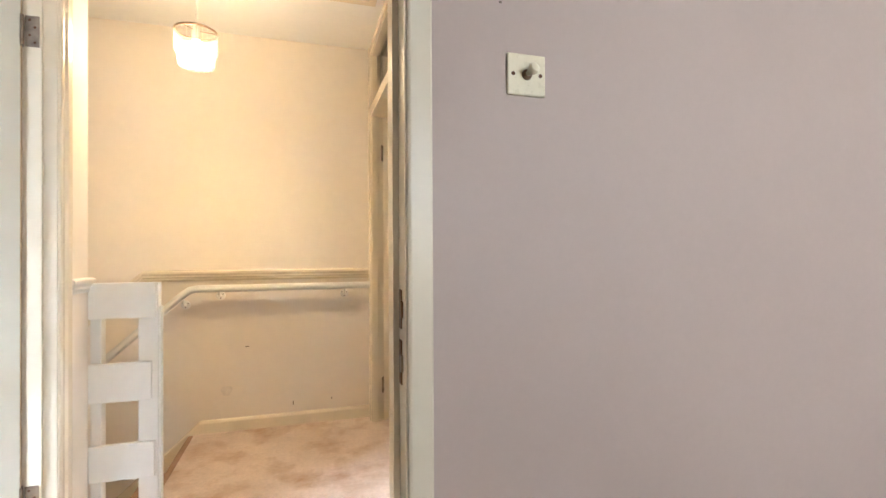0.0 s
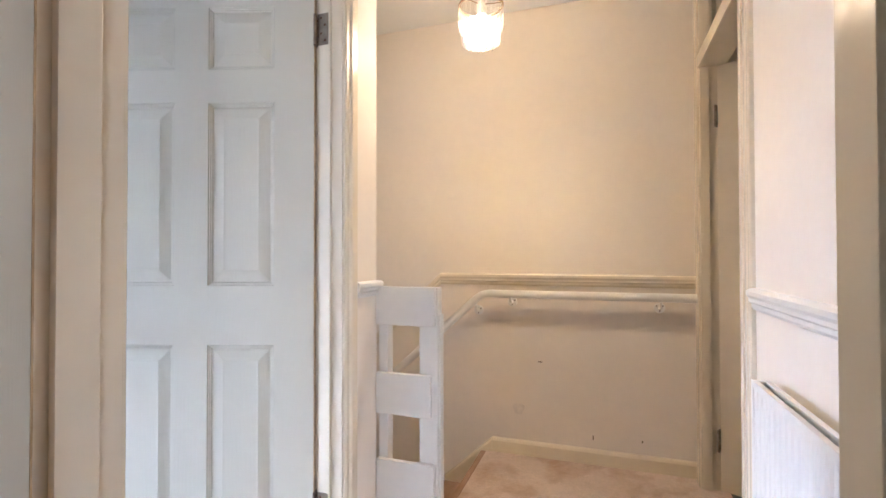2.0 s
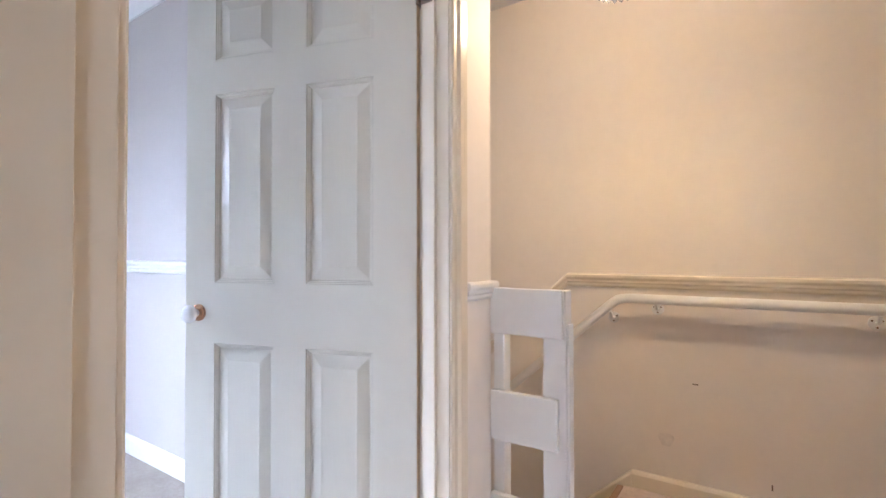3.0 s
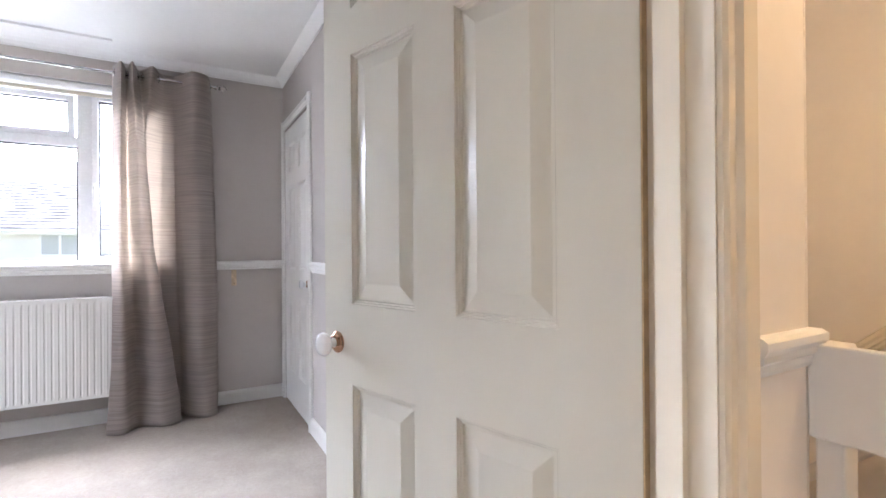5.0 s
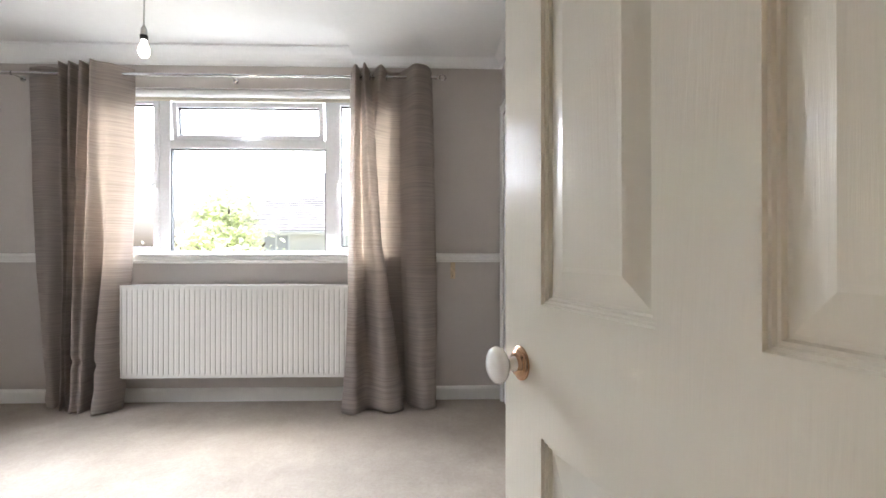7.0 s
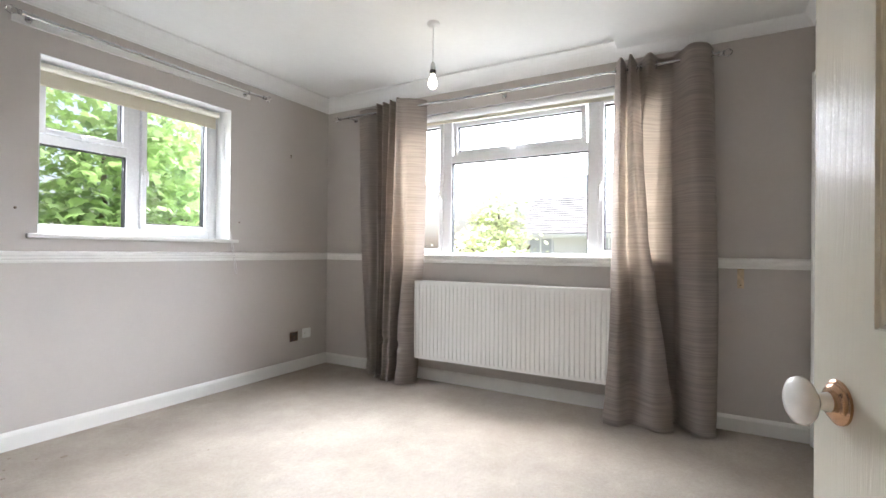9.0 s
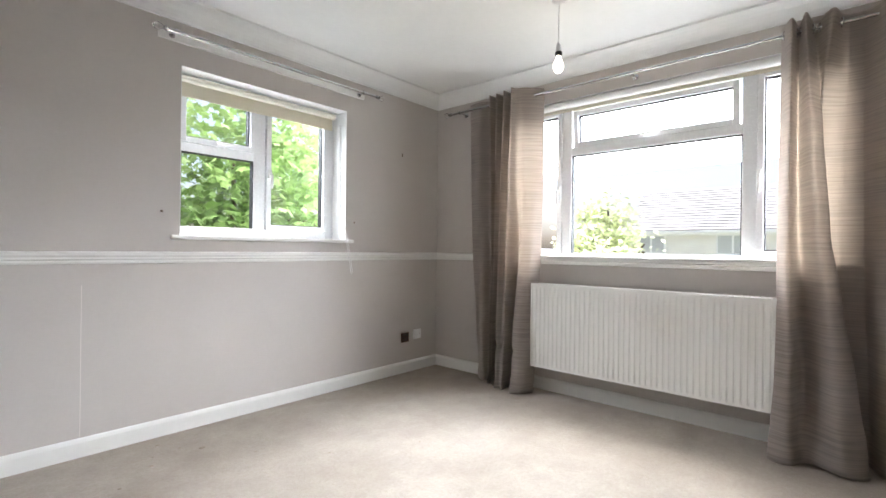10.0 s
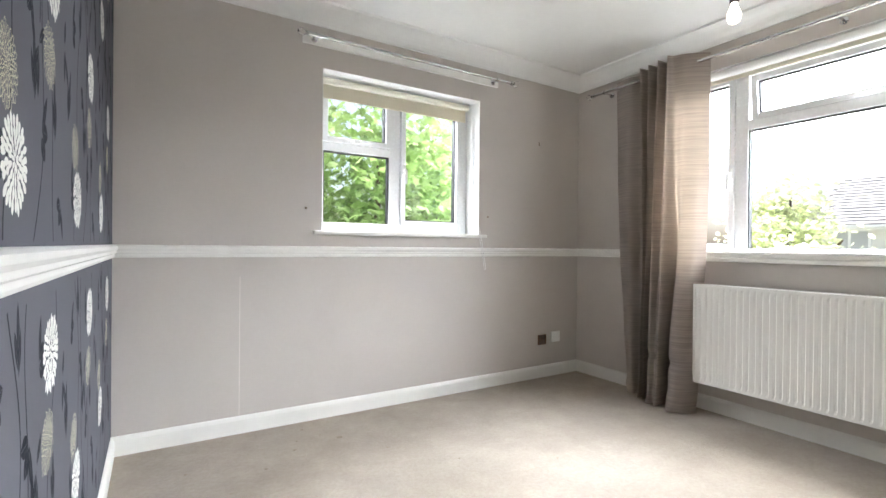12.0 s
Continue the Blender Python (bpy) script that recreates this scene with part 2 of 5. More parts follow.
# Leaf colour bleached to put outdoor glare and haze into it.
M_GLARE_LEAF = leafy("glare_paled_tree_leaves", (0.68, 0.72, 0.48), 0.65)
# Far panes lightened in colour to carry the glare outside.
M_FARGLASS = plain("grey_far_window_glass", (0.50, 0.52, 0.54), 0.15)
M_BARK = painted("bark", (0.13, 0.10, 0.07), 0.9, 0.2, 40, 0.8, 0.02, 6, (1, 1, 0.3))
M_GRASS = painted("grass", (0.30, 0.30, 0.21), 0.9, 0.25, 20, 0.5, 0.02, 0.4)
# Tile grey lifted to paint in outdoor glare; the deck overhead shares it.
M_ROOF = painted("grey_roof_tiles", (0.44, 0.43, 0.425), 0.8, 0.2, 12, 0.4, 0.01, 1.5)
M_RENDERED = painted("pale_rendered_wall", (0.78, 0.77, 0.74), 0.8, 0.05, 30, 0.3, 0.004)
M_PETAL = plain("white_flower_print", (0.70, 0.69, 0.64), 0.9, 0, 0.1, 0.06)
M_PETAL2 = plain("cream_flower_print", (0.62, 0.58, 0.42), 0.9, 0, 0.1, 0.08)
M_LEAFPRINT = plain("dark_leaf_print", (0.018, 0.02, 0.027), 0.9, 0, 0.1, 0.2)
M_STEMPRINT = plain("dark_stem_print", (0.02, 0.022, 0.028), 0.9, 0, 0.1, 0.2)
M_SCUFF = plain("scuff_mark", (0.20, 0.16, 0.12), 0.8, 0, 0.2, 0.2)
M_STAIN = plain("faint_grey_smudge", (0.765, 0.715, 0.64), 0.7, 0, 0.3, 0.1)
M_FLAKE = plain("dried_flakes", (0.34, 0.28, 0.22), 0.9, 0, 0.2, 0.3)
M_SEAM = plain("pale_filler", (0.68, 0.63, 0.585), 0.7, 0, 0.3, 0.05)
M_ROLL = painted("cream_blind_fabric", (0.80, 0.76, 0.66), 0.8, 0.03, 300, 0.2, 0.001)

# ---- mesh helpers ----
def finish(bm, name, material, smooth=False):
    bmesh.ops.recalc_face_normals(bm, faces=bm.faces)
    me = bpy.data.meshes.new(name)
    if smooth:
        for f in bm.faces:
            f.smooth = True
        for e in bm.edges:
            if len(e.link_faces) == 2 and e.calc_face_angle(0) > 0.7:
                e.smooth = False
    bm.to_mesh(me)
    bm.free()
    me.materials.append(material)
    return me


def part(name, bm, material, parent=None, label="", smooth=False):
    """Links a bmesh as one mesh object, under a thing or a part where one is given."""
    ob = new(name, finish(bm, name, material, smooth))
    if parent:
        ob.parent = parent
    if label:
        tagged(ob, label)
    return ob


def thing(name, label, category, m=None, group="", kind=""):
    ob = new(name)
    ob.empty_display_size = 0.1
    if m is not None:
        ob.matrix_world = m
    return tagged(ob, label, category, group, kind)


def box(bm, a, b, bevel=0.0):
    lo = [min(p, q) for p, q in zip(a, b)]
    hi = [max(p, q) for p, q in zip(a, b)]
    made = bmesh.ops.create_cube(bm, size=1.0)["verts"]
    for v in made:
        v.co = Vector([lo[i] + (v.co[i] + 0.5) * (hi[i] - lo[i]) for i in range(3)])
    if bevel:
        edges = list({e for v in made for e in v.link_edges})
        bmesh.ops.bevel(bm, geom=edges, offset=bevel, segments=2, affect="EDGES", profile=0.5)
    return bm


def boxed(a, b, bevel=0.0):
    return box(bmesh.new(), a, b, bevel)


def lathe(bm, profile, origin=(0, 0, 0), axis=(0, 0, 1), n=24, squash=1.0):
    """Turns (radius, height) pairs round an axis."""
    q = Vector((0, 0, 1)).rotation_difference(Vector(axis)).to_matrix()
    rings = []
    for r, h in profile:
        ring = []
        for i in range(n):
            a = 2 * math.pi * i / n
            ring.append(bm.verts.new(q @ Vector((r * math.cos(a), r * math.sin(a) * squash, h)) + Vector(origin)))
        rings.append(ring)
    for p, r in zip(rings, rings[1:]):
        for i in range(n):
            bm.faces.new((p[i], p[(i + 1) % n], r[(i + 1) % n], r[i]))
    for ring, flip in ((rings[0], True), (rings[-1], False)):
        bm.faces.new(ring[::-1] if flip else ring)
    return bm


def tube(bm, points, radius, n=10):
    """A round rod along a line of points."""
    rings = []
    pts = [Vector(p) for p in points]
    for i, p in enumerate(pts):
        d = (pts[min(i + 1, len(pts) - 1)] - pts[max(i - 1, 0)]).normalized()
        up = Vector((0, 0, 1)) if abs(d.z) < 0.9 else Vector((1, 0, 0))
        s = d.cross(up).normalized()
        w = s.cross(d)
        rings.append([bm.verts.new(p + radius * (math.cos(2 * math.pi * k / n) * s + math.sin(2 * math.pi * k / n) * w)) for k in range(n)])
    for a, b in zip(rings, rings[1:]):
        for k in range(n):
            bm.faces.new((a[k], a[(k + 1) % n], b[(k + 1) % n], b[k]))
    bm.faces.new(rings[0][::-1])
    bm.faces.new(rings[-1])
    return bm


def sweep(bm, profile, start, end, out, up=(0, 0, 1), start_mitre=0.0, end_mitre=0.0):
    """A moulding from start to end; profile pairs are (distance out from the wall, height)."""
    s, e, o, u = Vector(start), Vector(end), Vector(out), Vector(up)
    d = (e - s).normalized()
    rows = []
    for base, k in ((s, start_mitre), (e, -end_mitre)):
        rows.append([bm.verts.new(base + o * a + u * b + d * (k * a)) for a, b in profile])
    n = len(profile)
    for i in range(n):
        bm.faces.new((rows[0][i], rows[0][(i + 1) % n], rows[1][(i + 1) % n], rows[1][i]))
    bm.faces.new(rows[0][::-1])
    bm.faces.new(rows[1])
    return bm


def slab(along, a0, a1, t0, t1, z0, z1, holes=()):
    """A wall along 'x' or 'y' from a0 to a1, between the faces t0 and t1, with holes (a, b, bottom, top) right through it."""
    bm = bmesh.new()
    av = sorted({a0, a1, *[h[0] for h in holes], *[h[1] for h in holes]})
    zv = sorted({z0, z1, *[h[2] for h in holes], *[h[3] for h in holes]})
    av = [a for a in av if a0 <= a <= a1]
    zv = [z for z in zv if z0 <= z <= z1]

    def solid(i, j):
        if not (0 <= i < len(av) - 1 and 0 <= j < len(zv) - 1):
            return False
        a, z = (av[i] + av[i + 1]) / 2, (zv[j] + zv[j + 1]) / 2
        return not any(h[0] < a < h[1] and h[2] < z < h[3] for h in holes)

    cache = {}

    def vert(i, j, t):
        if (i, j, t) not in cache:
            cache[i, j, t] = bm.verts.new((av[i], t, zv[j]) if along == "x" else (t, av[i], zv[j]))
        return cache[i, j, t]

    for i in range(len(av) - 1):
        for j in range(len(zv) - 1):
            if not solid(i, j):
                continue
            for t in (t0, t1):
                bm.faces.new([vert(i, j, t), vert(i + 1, j, t), vert(i + 1, j + 1, t), vert(i, j + 1, t)])
            for di, dj, (p, q) in ((-1, 0, ((i, j), (i, j + 1))), (1, 0, ((i + 1, j), (i + 1, j + 1))), (0, -1, ((i, j), (i + 1, j))), (0, 1, ((i, j + 1), (i + 1, j + 1)))):
                if not solid(i + di, j + dj):
                    bm.faces.new([vert(*p, t0), vert(*q, t0), vert(*q, t1), vert(*p, t1)])
    return bm


def structure(name, bm, material, label, category="", parent=None, smooth=False):
    return tagged(part(name, bm, material, parent, "", smooth), label, category or name.split("_")[0], "", "structure")


# ---- plan ----
BX0, BX1, BY0, BY1 = -4.226, -1.0, -0.258, 3.396      # bedroom
LX0, LX1, LY0, LY1 = -0.85, 0.355, 2.42, 4.507        # landing
AX1, AY1 = 3.4, 2.28                                  # first room, from LX0 to AX1 and BY0 to AY1
CEIL, LCEIL = 2.44, 2.40
LOW = -2.6                                            # lower hall's floor
DB0, DB1 = 2.485, 3.262                               # bedroom doorway along y
DA0, DA1 = -0.675, 0.107                              # first room's doorway along x
DC0, DC1 = 3.66, 4.43                                 # third doorway along y
DTOP = 2.0
WB = (0.52, 2.65, 0.965, 2.185)                       # large window's opening along y
WS = (-3.19, -2.028, 1.115, 2.1)                    # small window's opening along x
NOSE = -0.69                                          # top step's edge
OUT = 0.29                                            # outer wall's thickness

# bedroom shell
structure("wall_west", slab("y", BY0 - OUT, BY1 + 0.1, BX0, BX0 - OUT, 0, 2.75, [WB]), M_GREIGE, "greige painted bedroom wall with a wide window opening", "wall")
structure("wall_south", slab("x", BX0, BX1 - 0.001, BY0, BY0 - OUT, 0, 2.75, [WS]), M_GREIGE, "greige painted bedroom wall with a small window opening", "wall")
structure("wall_north", slab("x", BX0, -0.852, BY1, BY1 + 0.094, 0, 2.75, [(-4.15, -3.42, 0, DTOP)]), M_GREIGE, "greige painted bedroom wall beside the stairwell", "wall")
wallpaper_wall = structure("wall_wallpapered", slab("y", BY0 - OUT, DB0, BX1, -0.925, 0, 2.75), M_SLATE, "wall papered in slate grey with white and cream flowers", "wall")
structure("wall_doorway", slab("y", DB0, BY1, BX1, -0.925, 0, 2.75, [(DB0, DB1, 0, DTOP)]), M_GREIGE, "greige wall round the bedroom doorway", "wall")
structure("floor_bedroom", boxed((BX0 - 0.05, BY0 - 0.05, -0.2), (-0.925, BY1 + 0.02, 0)), M_CARPET, "beige cut-pile bedroom carpet, lightly soiled", "carpet")
structure("ceiling_bedroom", boxed((BX0, BY0, CEIL), (BX1, BY1, CEIL + 0.1)), M_CEIL, "white painted bedroom ceiling", "ceiling")

# landing shell
structure("wall_landing_west", slab("y", LY0 - 0.001, BY1 + 0.094, -0.925, LX0, 0, 2.75, [(DB0, DB1, 0, DTOP)]), M_CREAM, "cream painted landing wall round the bedroom doorway", "wall")
structure("wall_landing_north", slab("x", -4.6, LX1 + 0.1, LY1, LY1 + 0.12, LOW, 2.75), M_CREAM, "cream painted stairwell wall with worn marks", "wall")
structure("wall_landing_east", slab("y", AY1 + 0.071, LY1, LX1, LX1 + 0.1, 0, 2.75, [(DC0, DC1, 0, 2.36)]), M_CREAM, "white painted landing wall with a doorway", "wall")
structure("wall_landing_south", slab("x", -0.925, LX1, AY1 + 0.07, LY0, 0, 2.75, [(DA0, DA1, 0, DTOP)]), M_CREAM, "cream painted landing wall round the first doorway", "wall")
structure("floor_landing", boxed((-0.925, LY0 - 0.14, -0.2), (LX1 + 0.1, 3.5, 0)), M_PINK, "pinkish beige landing carpet, stained and worn", "carpet")
structure("floor_landing_stairhead", boxed((NOSE, 3.5, -0.2), (LX1 + 0.1, LY1, 0), 0.0), M_PINK, "pinkish beige carpet at the head of the stairs, stained", "carpet")
structure("ceiling_landing", boxed((-4.6, LY0 - 0.07, LCEIL), (LX1, LY1, LCEIL + 0.1)), M_CEIL, "white painted landing ceiling", "ceiling")
structure("wall_stairwell_south", slab("x", -4.6, LX0, BY1 + 0.096, BY1 + 0.1, LOW, 2.75), M_CREAM, "cream stairwell wall", "wall")
structure("wall_stairwell_west", slab("y", BY1 + 0.094, LY1, -4.7, -4.6, LOW, 2.75), M_CREAM, "cream end wall of the stairwell", "wall")
structure("floor_hall", boxed((-4.7, BY1, LOW - 0.1), (0.4, LY1, LOW)), M_STAIR, "brownish hall carpet at the foot of the stairs", "carpet")
structure("wall_under_landing", slab("y", BY1 + 0.1, LY1, NOSE + 0.06, NOSE + 0.16, LOW, -0.2), M_CREAM, "cream wall under the landing", "wall")

# first room shell
structure("wall_first_room", slab("x", LX0, AX1, AY1, AY1 + 0.07, 0, 2.75, [(DA0, DA1, 0, DTOP)]), M_MAUVE, "mauve beige painted wall beside the doorway", "wall")
structure("wall_first_room_east", slab("y", BY0, AY1 + 0.14, AX1, AX1 + 0.1, 0, 2.75), M_MAUVE, "mauve beige painted wall", "wall")
structure("wall_first_room_west", slab("y", BY0, AY1 + 0.07, -0.925, LX0, 0, 2.75), M_MAUVE, "mauve beige painted wall", "wall")
structure("wall_first_room_south", slab("x", BX1 + 0.075, AX1 + 0.1, BY0, BY0 - OUT, 0, 2.75, [(0.9, 2.1, 1.05, 2.08)]), M_MAUVE, "mauve beige painted wall with a window", "wall")
structure("floor_first_room", boxed((LX0, BY0, -0.2), (AX1, LY0 - 0.141, -0.001)), M_CARPET, "beige carpet", "carpet")
structure("ceiling_first_room", boxed((LX0, BY0, CEIL), (AX1, AY1, CEIL + 0.1)), M_CEIL, "white painted ceiling", "ceiling")

# third room shell
structure("wall_third_room_north", slab("x", LX1 + 0.1, 2.3, LY1, LY1 + 0.12, 0, 2.75), M_CREAM, "pale painted wall", "wall")
structure("wall_third_room_east", slab("y", LY0 - 0.001, LY1, 2.3, 2.4, 0, 2.75), M_CREAM, "pale painted wall", "wall")
structure("wall_third_room_south", slab("x", LX1 + 0.1, 2.4, LY0 - 0.07, LY0 - 0.002, 0, 2.75), M_CREAM, "pale painted wall", "wall")
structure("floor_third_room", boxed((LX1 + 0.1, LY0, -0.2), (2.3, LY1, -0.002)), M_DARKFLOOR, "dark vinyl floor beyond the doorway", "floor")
structure("ceiling_third_room", boxed((LX1 + 0.1, LY0, LCEIL), (2.3, LY1, LCEIL + 0.1)), M_CEIL, "white painted ceiling", "ceiling")

# unseen flat roof deck added over all the rooms to keep out stray sun
structure("roof_deck", boxed((BX0 - OUT - 0.2, BY0 - OUT - 0.2, 2.75), (3.7, LY1 + 0.3, 2.87)), M_ROOF, "unseen roof slab added over the rooms against stray sun", "roof")

# ---- mouldings ----
DADO = [(0, 0), (0.008, 0), (0.012, 0.008), (0.012, 0.018), (0.02, 0.024), (0.02, 0.034), (0.027, 0.044), (0.027, 0.056), (0.018, 0.062), (0, 0.064)]
SKIRT = [(0, 0), (0.016, 0), (0.016, 0.074), (0.011, 0.086), (0.006, 0.092), (0, 0.094)]
COVE = [(0, 0), (0, -0.1), (0.012, -0.1), (0.014, -0.09), (0.024, -0.072), (0.04, -0.054), (0.06, -0.038), (0.085, -0.024), (0.112, -0.015), (0.124, -0.013), (0.127, 0)]


def moulding(name, profile, runs, material, label, category):
    for start, end, out, *mitres in runs:
        structure(name, sweep(bmesh.new(), profile, start, end, out, (0, 0, 1), *mitres), material, label, category)


DZ = 0.967
moulding("dado_rail_bedroom", DADO, [
    ((BX1, BY0, DZ), (BX0, BY0, DZ), (0, 1, 0), 1, 1),
    ((BX0, BY0, DZ), (BX0, BY1, DZ), (1, 0, 0), 1, 0),
    ((BX1, DB0 - 0.065, DZ), (BX1, BY0, DZ), (-1, 0, 0), 0, 1),
    ((-3.355, BY1, DZ), (BX1, BY1, DZ), (0, -1, 0), 0, 1),
], M_TRIM, "white moulded dado rail round the bedroom", "dado rail")
moulding("baseboard_bedroom", SKIRT, [
    ((BX1, BY0, 0), (BX0, BY0, 0), (0, 1, 0), 1, 1),
    ((BX0, BY0, 0), (BX0, BY1, 0), (1, 0, 0), 1, 0),
    ((BX1, DB0 - 0.065, 0), (BX1, BY0, 0), (-1, 0, 0), 0, 1),
    ((-3.355, BY1, 0), (BX1, BY1, 0), (0, -1, 0), 0, 1),
], M_TRIM, "white painted skirting board of the bedroom", "skirting")
moulding("coving_bedroom", COVE, [
    ((BX1, BY0, CEIL), (BX0, BY0, CEIL), (0, 1, 0), 1, 1),
    ((BX0, BY0, CEIL), (BX0, BY1, CEIL), (1, 0, 0), 1, 1),
    ((BX1, BY1, CEIL), (BX1, BY0, CEIL), (-1, 0, 0), 1, 1),
    ((BX0, BY1, CEIL), (BX1, BY1, CEIL), (0, -1, 0), 1, 1),
], M_CEIL, "white plaster coving round the bedroom ceiling", "coving")

# landing mouldings: level along the landing, then down with the stairs
SLOPE = 0.9
LDZ = 0.905


def falling(profile, start, length, out, slope):
    """A moulding on the stairwell wall that follows the stairs down towards -x."""
    bm = bmesh.new()
    x, y, z = start
    sweep(bm, profile, start, (x - length, y, z - length * slope), out)
    return bm


moulding("dado_rail_landing", DADO, [((LX1, LY1, LDZ), (-0.955, LY1, LDZ), (0, -1, 0))], M_OLDTRIM, "cream gloss dado rail on the landing", "dado rail")
structure("dado_rail_stairs", falling(DADO, (-0.955, LY1, LDZ), 3.0, (0, -1, 0), SLOPE), M_OLDTRIM, "cream gloss dado rail falling with the stairs", "dado rail")
moulding("dado_rail_nib", [(a * 0.7, b * 0.85) for a, b in DADO], [((LX0, 3.345, 0.925), (LX0, BY1 + 0.1, 0.925), (1, 0, 0), 0, -1), ((LX0, BY1 + 0.1, 0.925), (LX0 - 0.35, BY1 + 0.1, 0.925), (0, 1, 0), -1, 0)], M_TRIM, "cream dado rail round the wall's end beside the stairs", "dado rail")
moulding("dado_rail_landing_east", DADO, [((LX1, LY0 + 0.002, LDZ), (LX1, DC0 - 0.06, LDZ), (-1, 0, 0))], M_TRIM, "white dado rail above the landing radiator", "dado rail")
SKIRT2 = [(a, b * 0.8) for a, b in SKIRT]
moulding("baseboard_landing", SKIRT2, [((LX1, LY1, 0), (-0.66, LY1, 0), (0, -1, 0)), ((LX1, LY0, 0), (LX1, DC0 - 0.06, 0), (-1, 0, 0))], M_OLDTRIM, "cream gloss skirting board on the landing", "skirting")
STRING = [(0, -0.24), (0.02, -0.24), (0.02, 0.06), (0.012, 0.072), (0, 0.075)]
structure("stair_string", falling(STRING, (-0.66, LY1, 0), 2.6, (0, -1, 0), SLOPE), M_OLDTRIM, "cream gloss stair string falling along the wall", "trim")

# ---- stairs ----
stairs = thing("staircase", "carpeted straight stairs going down from the landing", "stairs", None, "", "structure")
for k in range(12):
    x, z = NOSE - 0.22 * k, -0.198 * (k + 1)
    bm = boxed((x - 0.25, BY1 + 0.101, z - 0.04), (x - 0.002, LY1 - 0.001, z), 0.008)
    part("tread", bm, M_STAIR, stairs)
    bm = boxed((x - 0.03, BY1 + 0.101, z + 0.001), (x - 0.004, LY1 - 0.001, z + 0.157 if k else z + 0.196), 0.0)
    part("riser", bm, M_STAIR, stairs)


# ---- doors ----
def panel_mesh(w, h):
    """One moulded panel with a groove round a raised field; it faces -y, its lower left corner at the origin."""
    bm = bmesh.new()

    def ring(inset, depth):
        return [bm.verts.new(p) for p in ((inset, depth, inset), (w - inset, depth, inset), (w - inset, depth, h - inset), (inset, depth, h - inset))]

    steps = ((0, 0), (0.002, 0.0035), (0.005, 0.0035), (0.007, 0.0065), (0.010, 0.0065), (0.012, 0.0105), (0.016, 0.0105), (0.050, 0.0020), (0.056, 0.0024))
    rings = [ring(*p) for p in steps]
    for a, b in zip(rings, rings[1:]):
        for i in range(4):
            bm.faces.new((a[i], a[(i + 1) % 4], b[(i + 1) % 4], b[i]))
    bm.faces.new(rings[-1])
    return bm


def six_panel_leaf(parent, material, width=0.770, height=1.975, thick=0.036):
    """A six-panelled leaf that stands on z = 0.008; x runs from the hinge edge, and the face is at y = 0."""
    hang, lock, mid = 0.127, 0.110, 0.108
    pw = (width - hang - lock - mid) / 2
    cols = (hang, hang + pw + mid)
    rows = ((0.245, 0.785), (0.972, 1.555), (1.662, 1.862))
    holes = [(c, c + pw, a, b) for c in cols for a, b in rows]
    frame_mesh = slab("x", 0, width, 0, thick, 0.008, height, holes)
    leaf = part("leaf_frame", frame_mesh, material, parent)
    for c in cols:
        for a, b in rows:
            front = part("panel", panel_mesh(pw, b - a), material, leaf)
            front.matrix_basis = pose(c, 0, a)
            back = new("panel", front.data)
            back.parent = leaf
            back.matrix_basis = pose(c + pw, thick, a, 0, 0, 180)
    return leaf


def knob(parent, place, out, squash=0.8):
    """A white oval china knob on a brass rose."""
    bm = lathe(bmesh.new(), [(0.026, 0), (0.026, 0.003), (0.0235, 0.005), (0.0215, 0.0055), (0.019, 0.009), (0.013, 0.011)], place, out, 28)
    rose = part("rose", bm, M_BRASS, parent, "polished brass knob rose", True)
    bm = lathe(bmesh.new(), [(0.011, 0.010), (0.0115, 0.013), (0.0095, 0.018), (0.0095, 0.023), (0.015, 0.027), (0.0225, 0.031), (0.0268, 0.036), (0.0278, 0.041), (0.0255, 0.0465), (0.0188, 0.0505), (0.009, 0.0525), (0.001, 0.053)], place, out, 32, 1.0)
    part("knob", bm, M_CERAMIC, parent, "white oval china knob", True)
    return rose


def hinge(parent, place, turn):
    h = part("hinge", boxed((-0.002, -0.016, -0.05), (0.002, 0.016, 0.05), 0.0006), M_STEEL, parent, "tarnished steel butt hinge")
    bm = bmesh.new()
    for k in range(5):
        lathe(bm, [(0.0055, -0.05 + 0.02 * k + 0.0008), (0.0055, -0.05 + 0.02 * k + 0.0192)], (0, -0.018, 0), (0, 0, 1), 10)
    part("knuckle", bm, M_STEEL, h, "", True)
    bm = bmesh.new()
    for dz in (-0.034, -0.012, 0.012, 0.034):
        lathe(bm, [(0.0042, 0), (0.003, 0.0012)], (0.002, 0.004 if abs(dz) < 0.02 else -0.004, dz), (1, 0, 0), 8)
    part("screw", bm, M_RUST, h)
    h.matrix_basis = pose(*place, 0, 0, turn)
    return h


# bedroom door: stands open into the bedroom
ang = math.degrees(math.atan2(-0.302, -0.953))
bed_door = thing("door_2", "white six-panel door standing open into the bedroom", "door",
                 pose(-0.938, 3.238, 0) @ pose(0, 0, 0, 0, 0, ang) @ pose(0, -0.036, 0), "", "structure")
six_panel_leaf(bed_door, M_DOOR)
part("edge", boxed((-0.0025, 0.0005, 0.009), (-0.0003, 0.0355, 1.974)), M_RAWWOOD, bed_door, "bare timber hinge edge")
knob(bed_door, (0.718, 0.036, 0.878), (0, 1, 0))
knob(bed_door, (0.718, 0, 0.878), (0, -1, 0))
part("latch_plate", boxed((0.7695, 0.008, 0.85), (0.7715, 0.028, 0.91)), M_BRASS, bed_door, "brass latch plate")
for z in (0.276, 1.785):
    hinge(bed_door, (-0.004, 0.02, z), 180)

